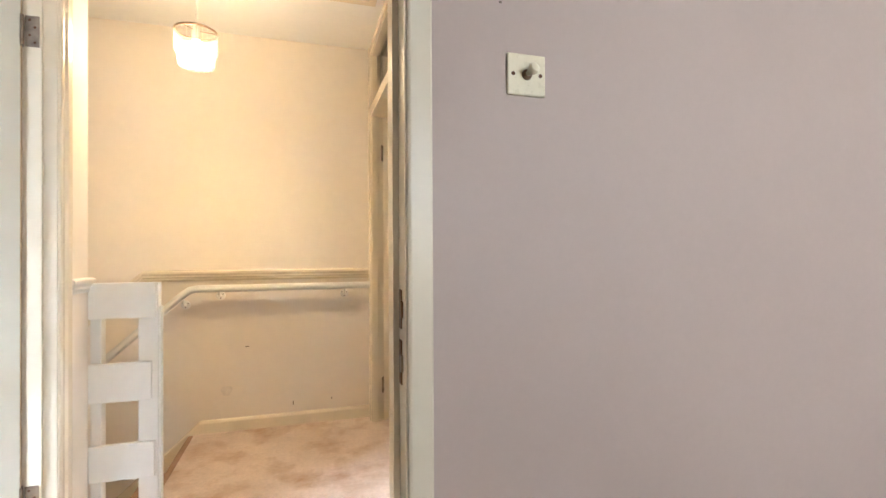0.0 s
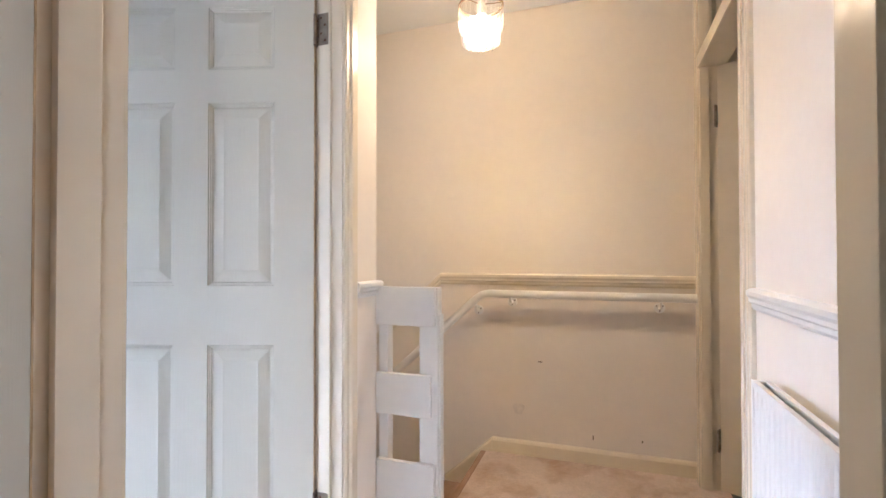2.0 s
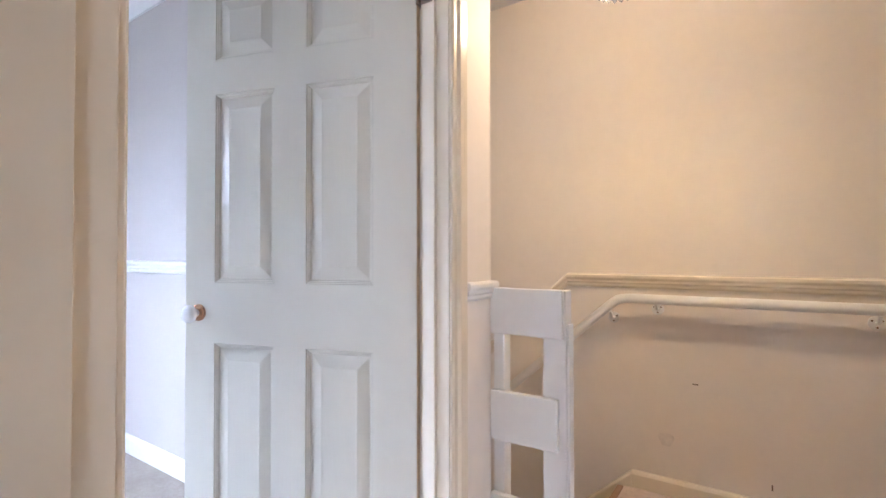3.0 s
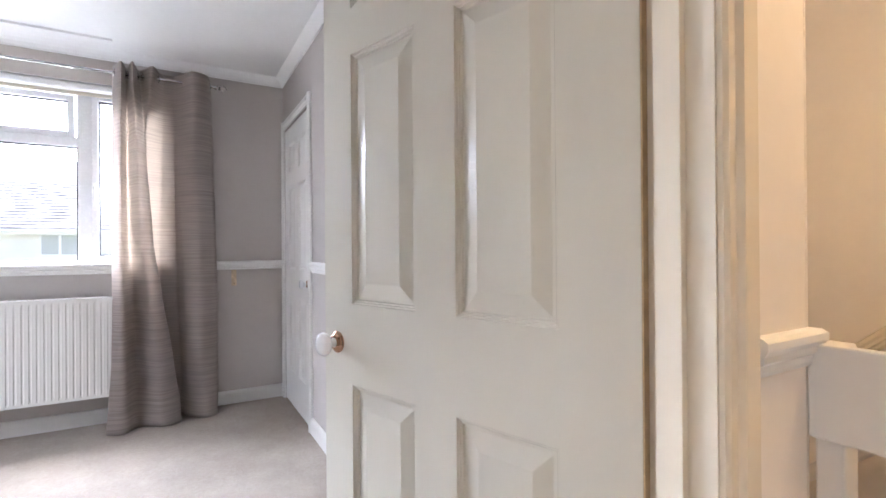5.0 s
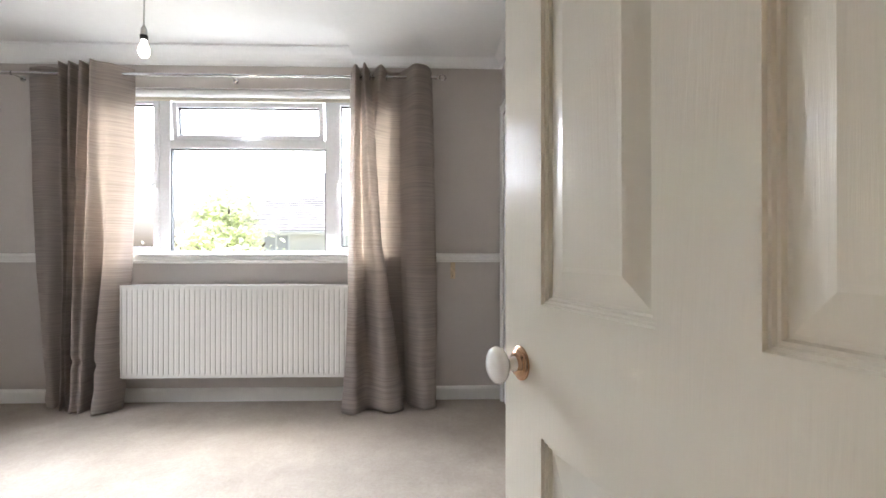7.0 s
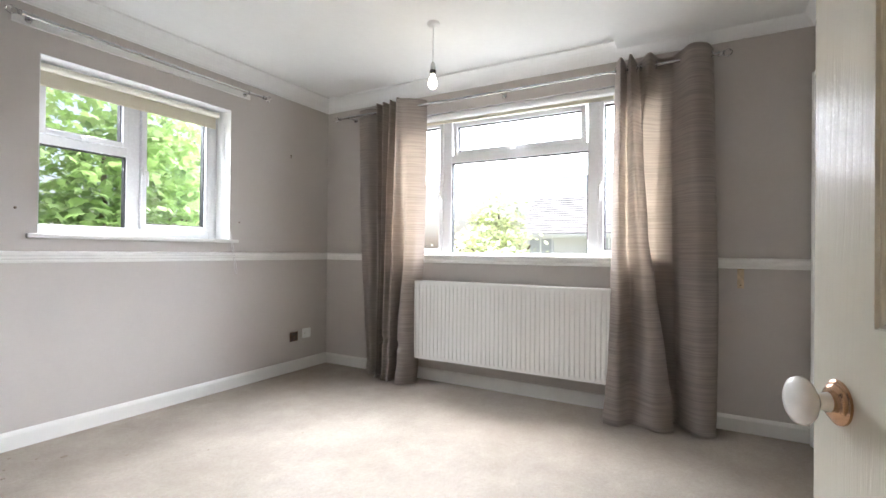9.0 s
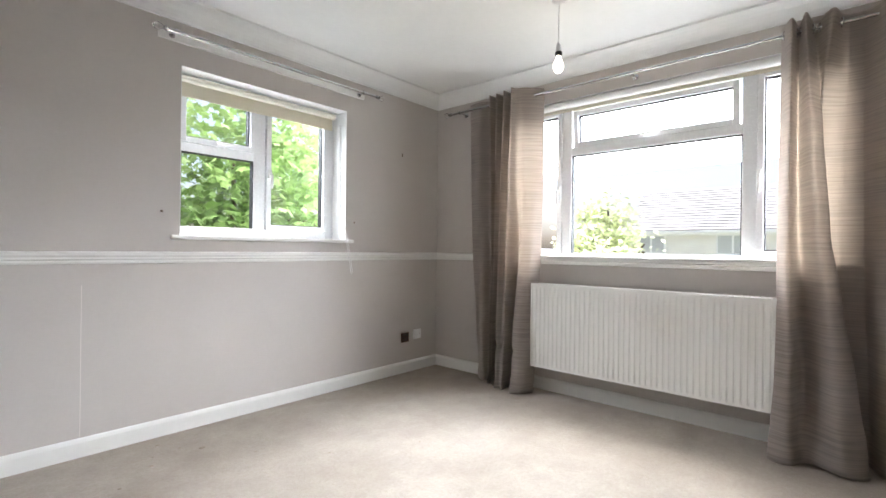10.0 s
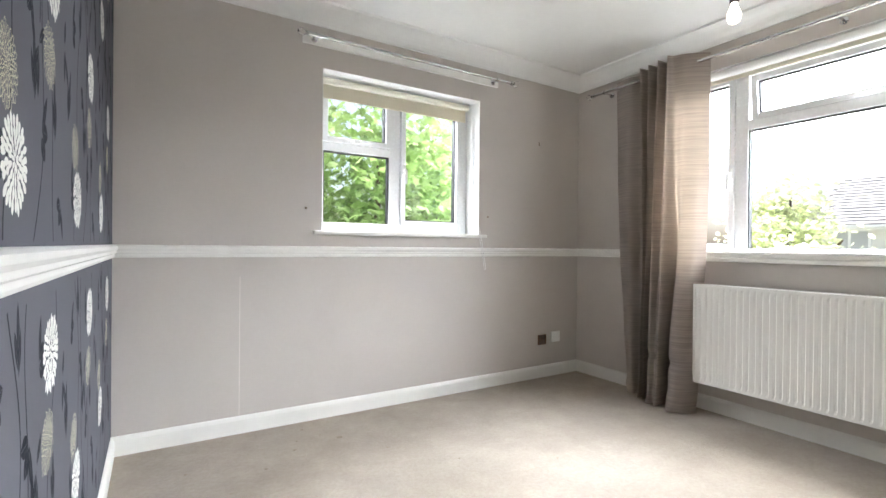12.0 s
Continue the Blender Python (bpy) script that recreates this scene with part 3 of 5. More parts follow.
for z in (0.276, 1.785):
    hp = thing("door_hinge", "tarnished steel hinge leaf screwed to the white jamb", "hinge", pose(-0.908, DB1 - 0.0165, z))
    part("plate", boxed((-0.02, -0.0025, -0.05), (0.018, 0, 0.05), 0.0006), M_STEEL, hp)
    for dx, dz in ((-0.008, 0.036), (0.006, 0.013), (-0.008, -0.013), (0.006, -0.036)):
        part("screw", lathe(bmesh.new(), [(0.0042, 0), (0.003, 0.0012)], (dx, -0.0025, dz), (0, -1, 0), 8), M_RUST, hp)

# first room's door: stands open into the first room
first_door = thing("door_1", "cream six-panel door standing open against the first room's side", "door", pose(-0.668, 2.296, 0, 0, 0, -91.5), "", "structure")
six_panel_leaf(first_door, M_DOOR)
part("edge", boxed((-0.0025, 0.0005, 0.009), (-0.0003, 0.0365, 1.974)), M_RAWWOOD, first_door, "bare timber hinge edge")
knob(first_door, (0.718, 0.036, 0.9), (0, 1, 0))
for z in (0.276, 1.785):
    hinge(first_door, (-0.004, 0.02, z), 180)

# third door: stands open into the dark room
third_door = thing("door_3", "cream panelled door standing open into the dark room", "door", pose(0.418, 4.392, 0, 0, 0, -30), "", "structure")
six_panel_leaf(third_door, M_OLDTRIM, 0.74, 1.93)
for z in (0.23, 1.7):
    hinge(third_door, (-0.004, 0.004, z), 0)
part("lever_handle", boxed((0.64, -0.05, 0.9), (0.7, -0.035, 0.915), 0.004), M_CHROME, third_door)

# cupboard door in the bedroom's north wall, shut
cup = thing("cupboard_door", "white panelled cupboard door, shut, in the bedroom wall", "door", pose(-4.148, BY1 + 0.002, 0), "", "structure")
six_panel_leaf(cup, M_TRIM, 0.726, 1.985)
knob(cup, (0.67, 0, 0.89), (0, -1, 0))

ARCH = [(0, 0), (0, 0.066), (0.012, 0.066), (0.016, 0.060), (0.016, 0.048), (0.020, 0.042), (0.020, 0.026), (0.014, 0.018), (0.014, 0.006), (0.010, 0)]


PLAIN_ARCH = [(0, 0), (0, 0.066), (0.010, 0.066), (0.014, 0.060), (0.014, 0.008), (0.011, 0.002), (0.008, 0)]


def architrave(name, along, a0, a1, top, face, out, material, label, width=1.0, sides=(True, True), shape=ARCH):
    """Moulded trim up both sides of an opening and across its head."""
    prof = [(p, q * width) for p, q in shape]
    o = Vector((0, out, 0)) if along == "x" else Vector((out, 0, 0))
    d = Vector((1, 0, 0)) if along == "x" else Vector((0, 1, 0))
    w = prof[1][1]

    def at(a, z):
        return Vector((a, face, z)) if along == "x" else Vector((face, a, z))

    bm = bmesh.new()
    if sides[0]:
        sweep(bm, prof, at(a0, 0), at(a0, top + w), o, -d)
    if sides[1]:
        sweep(bm, prof, at(a1, 0), at(a1, top + w), o, d)
    sweep(bm, [(p * 0.97, q) for p, q in prof], at(a0, top), at(a1, top), o, (0, 0, 1))
    return structure(name, bm, material, label, "architrave")


def lining(name, along, a0, a1, top, t0, t1, stop, material, label, thick=0.004):
    """The boards that line a doorway, with a stop for the leaf."""
    bm = bmesh.new()

    def b(a, c, ta, tb, za, zb):
        box(bm, (a, ta, za) if along == "x" else (ta, a, za), (c, tb, zb) if along == "x" else (tb, c, zb), 0.0008)

    b(a0, a0 + thick, t0, t1, 0, top)
    b(a1 - thick, a1, t0, t1, 0, top)
    b(a0 + thick, a1 - thick, t0, t1, top - thick, top)
    s0, s1 = stop
    b(a0 + thick, a0 + thick + 0.012, s0, s1, 0, top - thick)
    b(a1 - thick - 0.012, a1 - thick, s0, s1, 0, top - thick)
    b(a0 + thick + 0.012, a1 - thick - 0.012, s0, s1, top - thick - 0.012, top - thick)
    return structure(name, bm, material, label, "door frame")


lining("door_frame_2", "y", DB0, DB1, DTOP, BX1 - 0.003, LX0 + 0.003, (-0.925, -0.885), M_OLDTRIM, "cream painted lining of the bedroom doorway")
architrave("architrave_bedroom_inner", "y", DB0, DB1, DTOP, BX1, -1, M_TRIM, "white moulded architrave inside the bedroom doorway")
architrave("architrave_bedroom_outer", "y", DB0, DB1, DTOP, LX0, 1, M_OLDTRIM, "cream moulded architrave of the bedroom doorway", 1.15, (False, True))
lining("door_frame_1", "x", DA0, DA1, DTOP, AY1 - 0.003, LY0 + 0.003, (2.335, 2.385), M_OLDTRIM, "yellowed gloss lining of the first doorway")
architrave("architrave_first_inner", "x", DA0, DA1, DTOP, AY1, -1, M_OLDTRIM, "cream gloss architrave of the first doorway", 0.72, (True, True), PLAIN_ARCH)
architrave("architrave_first_outer", "x", DA0, DA1, DTOP, LY0, 1, M_OLDTRIM, "cream gloss architrave on the landing", 0.8)
lining("door_frame_3", "y", DC0, DC1, 2.36, LX1 - 0.02, LX1 + 0.12, (LX1 - 0.01, LX1 + 0.03), M_OLDTRIM, "cream storey-height frame with a fanlight", 0.03)
bm = boxed((LX1 - 0.018, DC0 + 0.03, 1.93), (LX1 + 0.1, DC1 - 0.03, 1.99), 0.004)
structure("door_transom", bm, M_OLDTRIM, "cream transom rail over the third doorway", "door frame")
architrave("architrave_third", "y", DC0, DC1, 2.33, LX1, -1, M_OLDTRIM, "cream gloss trim of the third doorway", 0.9)
fan = part("fanlight_pane", boxed((LX1 + 0.045, DC0 + 0.03, 1.99), (LX1 + 0.05, DC1 - 0.03, 2.33)), M_GLASS)
tagged(fan, "plain glass fanlight over the third doorway", "window", "", "structure")
architrave("architrave_cupboard", "x", -4.15, -3.42, DTOP, BY1, -1, M_TRIM, "white architrave of the cupboard doorway", 0.95)
structure("cupboard_back", boxed((-4.2, BY1 + 0.094, 0), (-3.4, BY1 + 0.0955, 2.1)), M_CREAM, "plain back of the cupboard", "wall")

# strike plates on the first doorway's jamb
for z, h, lab in ((0.957, 0.075, "scraped latch recess in the jamb, bare dark metal"), (0.855, 0.085, "worn steel strike plate on the jamb")):
    sp = thing("strike_plate", lab, "strike plate", pose(DA1 - 0.0045, 2.318, z))
    part("plate", boxed((-0.0015, -0.011, -h / 2), (0.0015, 0.011, h / 2), 0.0005), M_RUST, sp)
    part("lip", boxed((-0.004, -0.022, -0.016), (0.0008, -0.008, 0.016), 0.001), M_STEEL if z < 0.9 else M_RUST, sp)
    # Black slip laid on the plate stands for the shade in the hole.
    part("recess", boxed((-0.0022, -0.006, -0.02), (-0.0014, 0.005, 0.012)), M_BLACK, sp)

# ---- light switch on the first room's wall ----
sw = thing("light_switch", "ivory plastic dolly light switch on a square plate", "light switch", pose(0.353, AY1, 1.422))
part("plate", boxed((-0.042, -0.007, -0.042), (0.042, 0, 0.042), 0.003), M_PLASTIC, sw)
for x in (-0.03, 0.03):
    part("screw", lathe(bmesh.new(), [(0.004, 0), (0.004, 0.0012)], (x, -0.007, 0), (0, -1, 0), 10), M_RUST, sw)
bm = lathe(bmesh.new(), [(0.011, 0), (0.010, 0.004), (0.007, 0.006)], (0, -0.007, 0), (0, -1, 0), 18)
part("collar", bm, M_BRONZE, sw, "dark bronze collar", True)
bm = lathe(bmesh.new(), [(0.005, 0), (0.006, 0.006), (0.010, 0.013), (0.012, 0.019), (0.010, 0.025), (0.003, 0.028)], (0.0, -0.011, 0.0), (0.25, -1, 0.30), 18)
part("toggle", bm, M_PLASTIC, sw, "rounded ivory toggle", True)


# ---- windows ----
def bar(bm, a, b):
    box(bm, a, b, 0.004)


def window_unit(name, m, label, width, bottom, top, uprights, panes, bars, deep=0.065):
    """A white plastic window: x along its width, its inner face at y = 0, outwards to y = deep."""
    w = thing(name, label, "window", m, "", "structure")
    bm = bmesh.new()
    e = 0.06
    bar(bm, (0, 0, bottom), (e, deep, top))
    bar(bm, (width - e, 0, bottom), (width, deep, top))
    bar(bm, (e, 0.001, bottom), (width - e, deep, bottom + e))
    bar(bm, (e, 0.001, top - e), (width - e, deep, top))
    for a, b in uprights:
        bar(bm, (a, 0.002, bottom + e), (b, deep, top - e))
    for a, b, c, d in bars:
        bar(bm, (a, 0.003, c), (b, deep, d))
    part("window_frame", bm, M_UPVC, w)
    for a, b, c, d, sash in panes:
        g = 0.0
        if sash:
            bm = bmesh.new()
            g = 0.035
            bar(bm, (a, -0.014, c), (a + g, deep - 0.01, d))
            bar(bm, (b - g, -0.014, c), (b, deep - 0.01, d))
            bar(bm, (a + g, -0.013, c), (b - g, deep - 0.01, c + g))
            bar(bm, (a + g, -0.013, d - g), (b - g, deep - 0.01, d))
            sash_part = part("sash", bm, M_UPVC, w)
        bm = bmesh.new()
        k, y0, y1 = 0.007, 0.012, 0.05
        box(bm, (a + g, y0, c + g), (a + g + k, y1, d - g))
        box(bm, (b - g - k, y0, c + g), (b - g, y1, d - g))
        box(bm, (a + g + k, y0, c + g), (b - g - k, y1, c + g + k))
        box(bm, (a + g + k, y0, d - g - k), (b - g - k, y1, d - g))
        seal = part("gasket", bm, M_GASKET, w)
        pane = part("pane", boxed((a + g + 0.003, 0.028, c + g + 0.003), (b - g - 0.003, 0.034, d - g - 0.003)), M_GLASS, w)
        pane.visible_shadow = False
        if sash == "open":
            for o in (sash_part, seal, pane):
                o.matrix_basis = pose(0, 0, d) @ pose(0, 0, 0, 6) @ pose(0, 0, -d)
    return w


def handle(parent, place, upright=True, side=1):
    s = part("handle", boxed((-0.011, -0.02, -0.032), (0.011, 0, 0.032), 0.004) if upright else boxed((-0.03, -0.018, -0.01), (0.03, 0, 0.01), 0.004), M_WHITEPL, parent, "white window handle")
    if upright:
        bm = tube(bmesh.new(), [(0, -0.018, 0), (0, -0.042, -0.01), (0, -0.045, -0.06), (0, -0.043, -0.105)], 0.0085, 10)
    else:
        bm = tube(bmesh.new(), [(0.0, -0.012, 0), (0.0, -0.034, 0), (0.05, -0.036, 0.002), (0.085, -0.03, 0.003)], 0.007, 10)
    part("lever", bm, M_WHITEPL, s, "", True)
    s.matrix_basis = pose(*place)
    return s


# large window: x of the unit runs along +y, its inner face looks to +x
WX = BX0 - 0.075
y0, y1, zb, zt = WB
big = window_unit("window_1", pose(WX, y0, 0, 0, 0, 90), "wide white plastic window with an opening top light", y1 - y0, zb + 0.02, zt, [(0.44, 0.515), (1.615, 1.69)],
                  [(0.06, 0.44, 1.04, 2.125, True), (0.515, 1.615, 1.04, 1.778, False), (0.53, 1.60, 1.84, 2.105, "open"), (1.69, 2.07, 1.04, 2.125, True)],
                  [(0.515, 1.615, 1.778, 1.84)])
handle(big, (0.425, -0.014, 1.52))
handle(big, (1.705, -0.014, 1.52))
handle(big, (1.05, -0.014, 1.857), False)
# small window: x of the unit runs along -x, its inner face looks to +y
x0, x1, zb2, zt2 = WS
SY = BY0 - 0.165
small = window_unit("window_2", pose(x1, SY, 0, 0, 0, 180), "white plastic casement window with a small top light", x1 - x0, zb2 + 0.01, zt2, [(0.52, 0.60)],
                    [(0.06, 0.52, 1.18, 1.645, False), (0.05, 0.525, 1.70, 2.03, True), (0.605, 1.10, 1.18, 2.03, True)],
                    [(0.06, 0.52, 1.645, 1.70)])
handle(small, (0.622, -0.014, 1.57))
handle(small, (0.29, -0.014, 1.717), False)
first_win = window_unit("window_3", pose(2.1, SY, 0, 0, 0, 180), "white plastic casement window", 1.2, 1.05, 2.08, [(0.5, 0.58)], [(0.06, 0.5, 1.11, 2.02, False), (0.58, 1.14, 1.11, 2.02, False)], [])

# sills and reveals
structure("window_sill_large", boxed((WX, y0 + 0.001, zb - 0.005), (BX0 + 0.035, y1 - 0.001, zb + 0.021), 0.006), M_TRIM, "white painted sill under the wide window", "window sill")
structure("window_sill_small", box(boxed((x0 + 0.001, SY, zb2 - 0.012), (x1 - 0.001, BY0, zb2 + 0.011)), (x0 - 0.06, BY0 + 0.001, zb2 - 0.014), (x1 + 0.052, BY0 + 0.03, zb2 + 0.011), 0.006), M_TRIM, "white painted sill under the small window", "window sill")


def reveal(name, along, a0, a1, z0, z1, t0, t1, label):
    """White plaster skin inside a window's opening: two sides and the head."""
    bm = bmesh.new()
    k = 0.003

    def b(a, c, za, zb_):
        box(bm, (a, t0, za) if along == "x" else (t0, a, za), (c, t1, zb_) if along == "x" else (t1, c, zb_))

    b(a0, a0 + k, z0, z1)
    b(a1 - k, a1, z0, z1)
    b(a0 + k, a1 - k, z1 - k, z1)
    return structure(name, bm, M_CEIL, label, "window reveal")


reveal("reveal_large", "y", y0, y1, zb, zt, WX, BX0 + 0.002, "white painted reveal of the wide window")
reveal("reveal_small", "x", x0, x1, zb2, zt2, SY, BY0 + 0.002, "white painted reveal of the small window")


# ---- roller blinds ----
def roller_blind(m, width, drop, label, radius=0.021, roll=None):
    r = thing("roller_blind", label, "blind", m)
    bm = tube(bmesh.new(), [(0.012, 0, 0), (width - 0.012, 0, 0)], radius, 20)
    part("roll", bm, roll or M_ROLL, r, "", True)
    bm = boxed((0.014, radius - 0.0005, -drop), (width - 0.014, radius + 0.0005, 0.0))
    part("cloth", bm, M_BLIND, r)
    part("bottom_bar", boxed((0.014, radius - 0.004, -drop - 0.018), (width - 0.014, radius + 0.004, -drop), 0.003), M_BLIND, r)
    for x in (0.004, width - 0.012):
        part("bracket", boxed((x, -0.02, -0.026), (x + 0.008, 0.022, 0.03), 0.001), M_WHITEPL, r)
    return r


rb = roller_blind(pose(x1 - 0.012, SY + 0.062, zt2 - 0.036, 0, 0, 180), x1 - x0 - 0.04, 0.085, "cream roller blind, nearly wound up, in the small window")
bm = bmesh.new()
for dx in (0.0, 0.014):
    tube(bm, [(x0 + 0.008 + dx, SY + 0.1, 2.0), (x0 + 0.008 + dx, SY + 0.11, 1.35), (x0 + 0.006 + dx, BY0 + 0.036, 1.13), (x0 - 0.020 + dx, BY0 + 0.037, 1.0), (x0 - 0.042 + dx, BY0 + 0.036, 0.885)], 0.0022, 6)
tube(bm, [(x0 - 0.042, BY0 + 0.036, 0.885), (x0 - 0.041, BY0 + 0.036, 0.874), (x0 - 0.035, BY0 + 0.036, 0.868), (x0 - 0.029, BY0 + 0.036, 0.874), (x0 - 0.028, BY0 + 0.036, 0.885)], 0.0022, 6)
chain = part("pull_cord", bm, M_WHITEPL, None, "", True)
tagged(chain, "white beaded pull cord hanging beside the small window", "cord")
roller_blind(pose(WX + 0.045, y0 + 0.01, zt - 0.03, 0, 0, 90), y1 - y0 - 0.02, 0.028, "white roller blind wound up in the wide window", 0.026, M_CEIL)


# ---- radiators ----
def radiator(m, width, height, depth, label, gap, bars=True, pitch=0.0333):
    """A pressed steel panel radiator: x along its width, its face towards -y, the wall at y = depth + 0.03."""
    r = thing("radiator", label, "radiator", m)
    n = max(3, int((width - 0.03) / pitch))
    step = (width - 0.03) / n
    for face_y, way in ((0.0, 1), (depth, -1)):
        bm = bmesh.new()
        prof = []
        for k in range(n):
            xk = 0.015 + k * step
            prof += [(xk, 0.0038), (xk + step * 0.16, 0.0038), (xk + step * 0.32, 0.0), (xk + step * 0.84, 0.0)]
        prof.append((width - 0.015, 0.0038))
        zs = [(0.0, 1.0), (0.012, 1.0), (0.034, 0.0), (height - 0.034, 0.0), (height - 0.012, 1.0), (height, 1.0)]
        rows = [[bm.verts.new((x, face_y + way * (d * (1 - flat)), z)) for x, d in prof] for z, flat in zs]
        for a, b in zip(rows, rows[1:]):
            for i in range(len(prof) - 1):
                bm.faces.new((a[i], a[i + 1], b[i + 1], b[i]))
        part("front_panel" if way > 0 else "back_panel", bm, M_RAD, r)
    bm = bmesh.new()
    bars = max(4, int(width / 0.028)) if bars else 0
    for k in range(bars):
        xk = 0.012 + (width - 0.024) * k / bars
        box(bm, (xk, 0.012, height - 0.004), (xk + 0.012, depth - 0.012, height))
    box(bm, (0.002, -0.001, height - 0.006), (width - 0.002, 0.012, height + 0.002), 0.001)
    box(bm, (0.002, depth - 0.012, height - 0.006), (width - 0.002, depth, height + 0.002), 0.001)
    part("top_grille", bm, M_RAD, r)
    for xk in (0, width - 0.015):
        part("side_panel", boxed((xk, -0.001, 0.001), (xk + 0.015, depth + 0.001, height + 0.001), 0.004), M_RAD, r)
    for xk in (width * 0.2, width * 0.8):
        part("wall_bracket", boxed((xk, depth, 0.06), (xk + 0.03, depth + gap, height - 0.06)), M_RAD, r)
    return r


radiator(pose(-4.06, 0.84, 0.205, 0, 0, 90), 1.525, 0.612, 0.1, "white double-panel radiator under the wide window", 0.066)
radiator(pose(LX1 - 0.075, 3.36, 0.17, 0, 0, -90), 0.75, 0.58, 0.04, "white single-panel radiator on the landing wall", 0.035, False)

# ---- curtain poles ----
POLE_X, POLE_Z = BX0 + 0.1, 2.238


def pole(m, length, label, finial_mat, brackets, radius=0.0115):
    p = thing("curtain_pole", label, "curtain pole", m)
    part("rod", tube(bmesh.new(), [(0, 0, 0), (length * 0.62, 0, 0)], radius, 16), M_CHROME, p, "", True)
    part("inner_rod", tube(bmesh.new(), [(length * 0.62, 0, 0), (length, 0, 0)], radius * 0.8, 16), M_CHROME, p, "", True)
    for x, d in ((0, -1), (length, 1)):
        f = part("finial", lathe(bmesh.new(), [(0.008, 0), (0.013, 0.004), (0.013, 0.012), (0.008, 0.016), (0.014, 0.024), (0.021, 0.036), (0.022, 0.046), (0.016, 0.058), (0.006, 0.068)], (x, 0, 0), (d, 0, 0), 12), finial_mat, p, "cut glass finial")
        part("finial_collar", lathe(bmesh.new(), [(0.015, -0.008), (0.015, 0.003)], (x, 0, 0), (d, 0, 0), 14), M_CHROME, f, "", True)
    for x, wall in brackets:
        bm = tube(bmesh.new(), [(x, 0, 0), (x, wall, -0.004)], 0.006, 8)
        lathe(bm, [(0.02, 0), (0.02, 0.006), (0.012, 0.01)], (x, wall - 0.001, -0.004), (0, -1, 0), 16)
        lathe(bm, [(0.016, -0.006), (0.016, 0.006)], (x, 0, 0), (1, 0, 0), 14)
        part("bracket", bm, M_CHROME, p, "", True)
    return p


pole(pose(POLE_X, -0.02, POLE_Z, 0, 0, 90), 2.95, "chrome curtain pole over the wide window", M_CRYSTAL, [(0.1, 0.099), (1.55, 0.099), (2.86, 0.099)])
batten = part("pole_batten", boxed((-3.345, BY0, 2.222), (-1.905, BY0 + 0.018, 2.275), 0.002), M_TRIM)
tagged(batten, "white painted timber batten carrying the small window's pole", "batten")
pole(pose(-1.925, BY0 + 0.075, 2.252, 0, 0, 180), 1.5, "chrome curtain pole without curtains over the small window", M_CRYSTAL, [])
for x in (-1.97, -3.29):
    bk = thing("pole_bracket", "chrome bracket holding the curtain pole", "bracket", pose(x, BY0 + 0.018, 2.252))
    bm = tube(bmesh.new(), [(0, 0, -0.004), (0, 0.045, -0.004)], 0.006, 8)
    lathe(bm, [(0.018, 0), (0.018, 0.006), (0.01, 0.01)], (0, 0, -0.004), (0, 1, 0), 14)
    part("arm", bm, M_CHROME, bk, "", True)
    part("ring", lathe(bmesh.new(), [(0.0155, -0.007), (0.0155, 0.007)], (0, 0.057, 0), (1, 0, 0), 16), M_CHROME, bk, "", True)


# ---- curtains ----
def smooth_between(p, q, r, w, k):
    """A curve through q and r, led by p before and w after."""
    return 0.5 * (2 * q + (r - p) * k + (2 * p - 5 * q + 4 * r - w) * k * k + (3 * q - p - 3 * r + w) * k ** 3)


def along_keys(row, i, k):
    a, b, c, d = (row[max(0, min(len(row) - 1, i + o))] for o in (-1, 0, 1, 2))
    return [smooth_between(a[n], b[n], c[n], d[n], k) for n in (0, 1)]


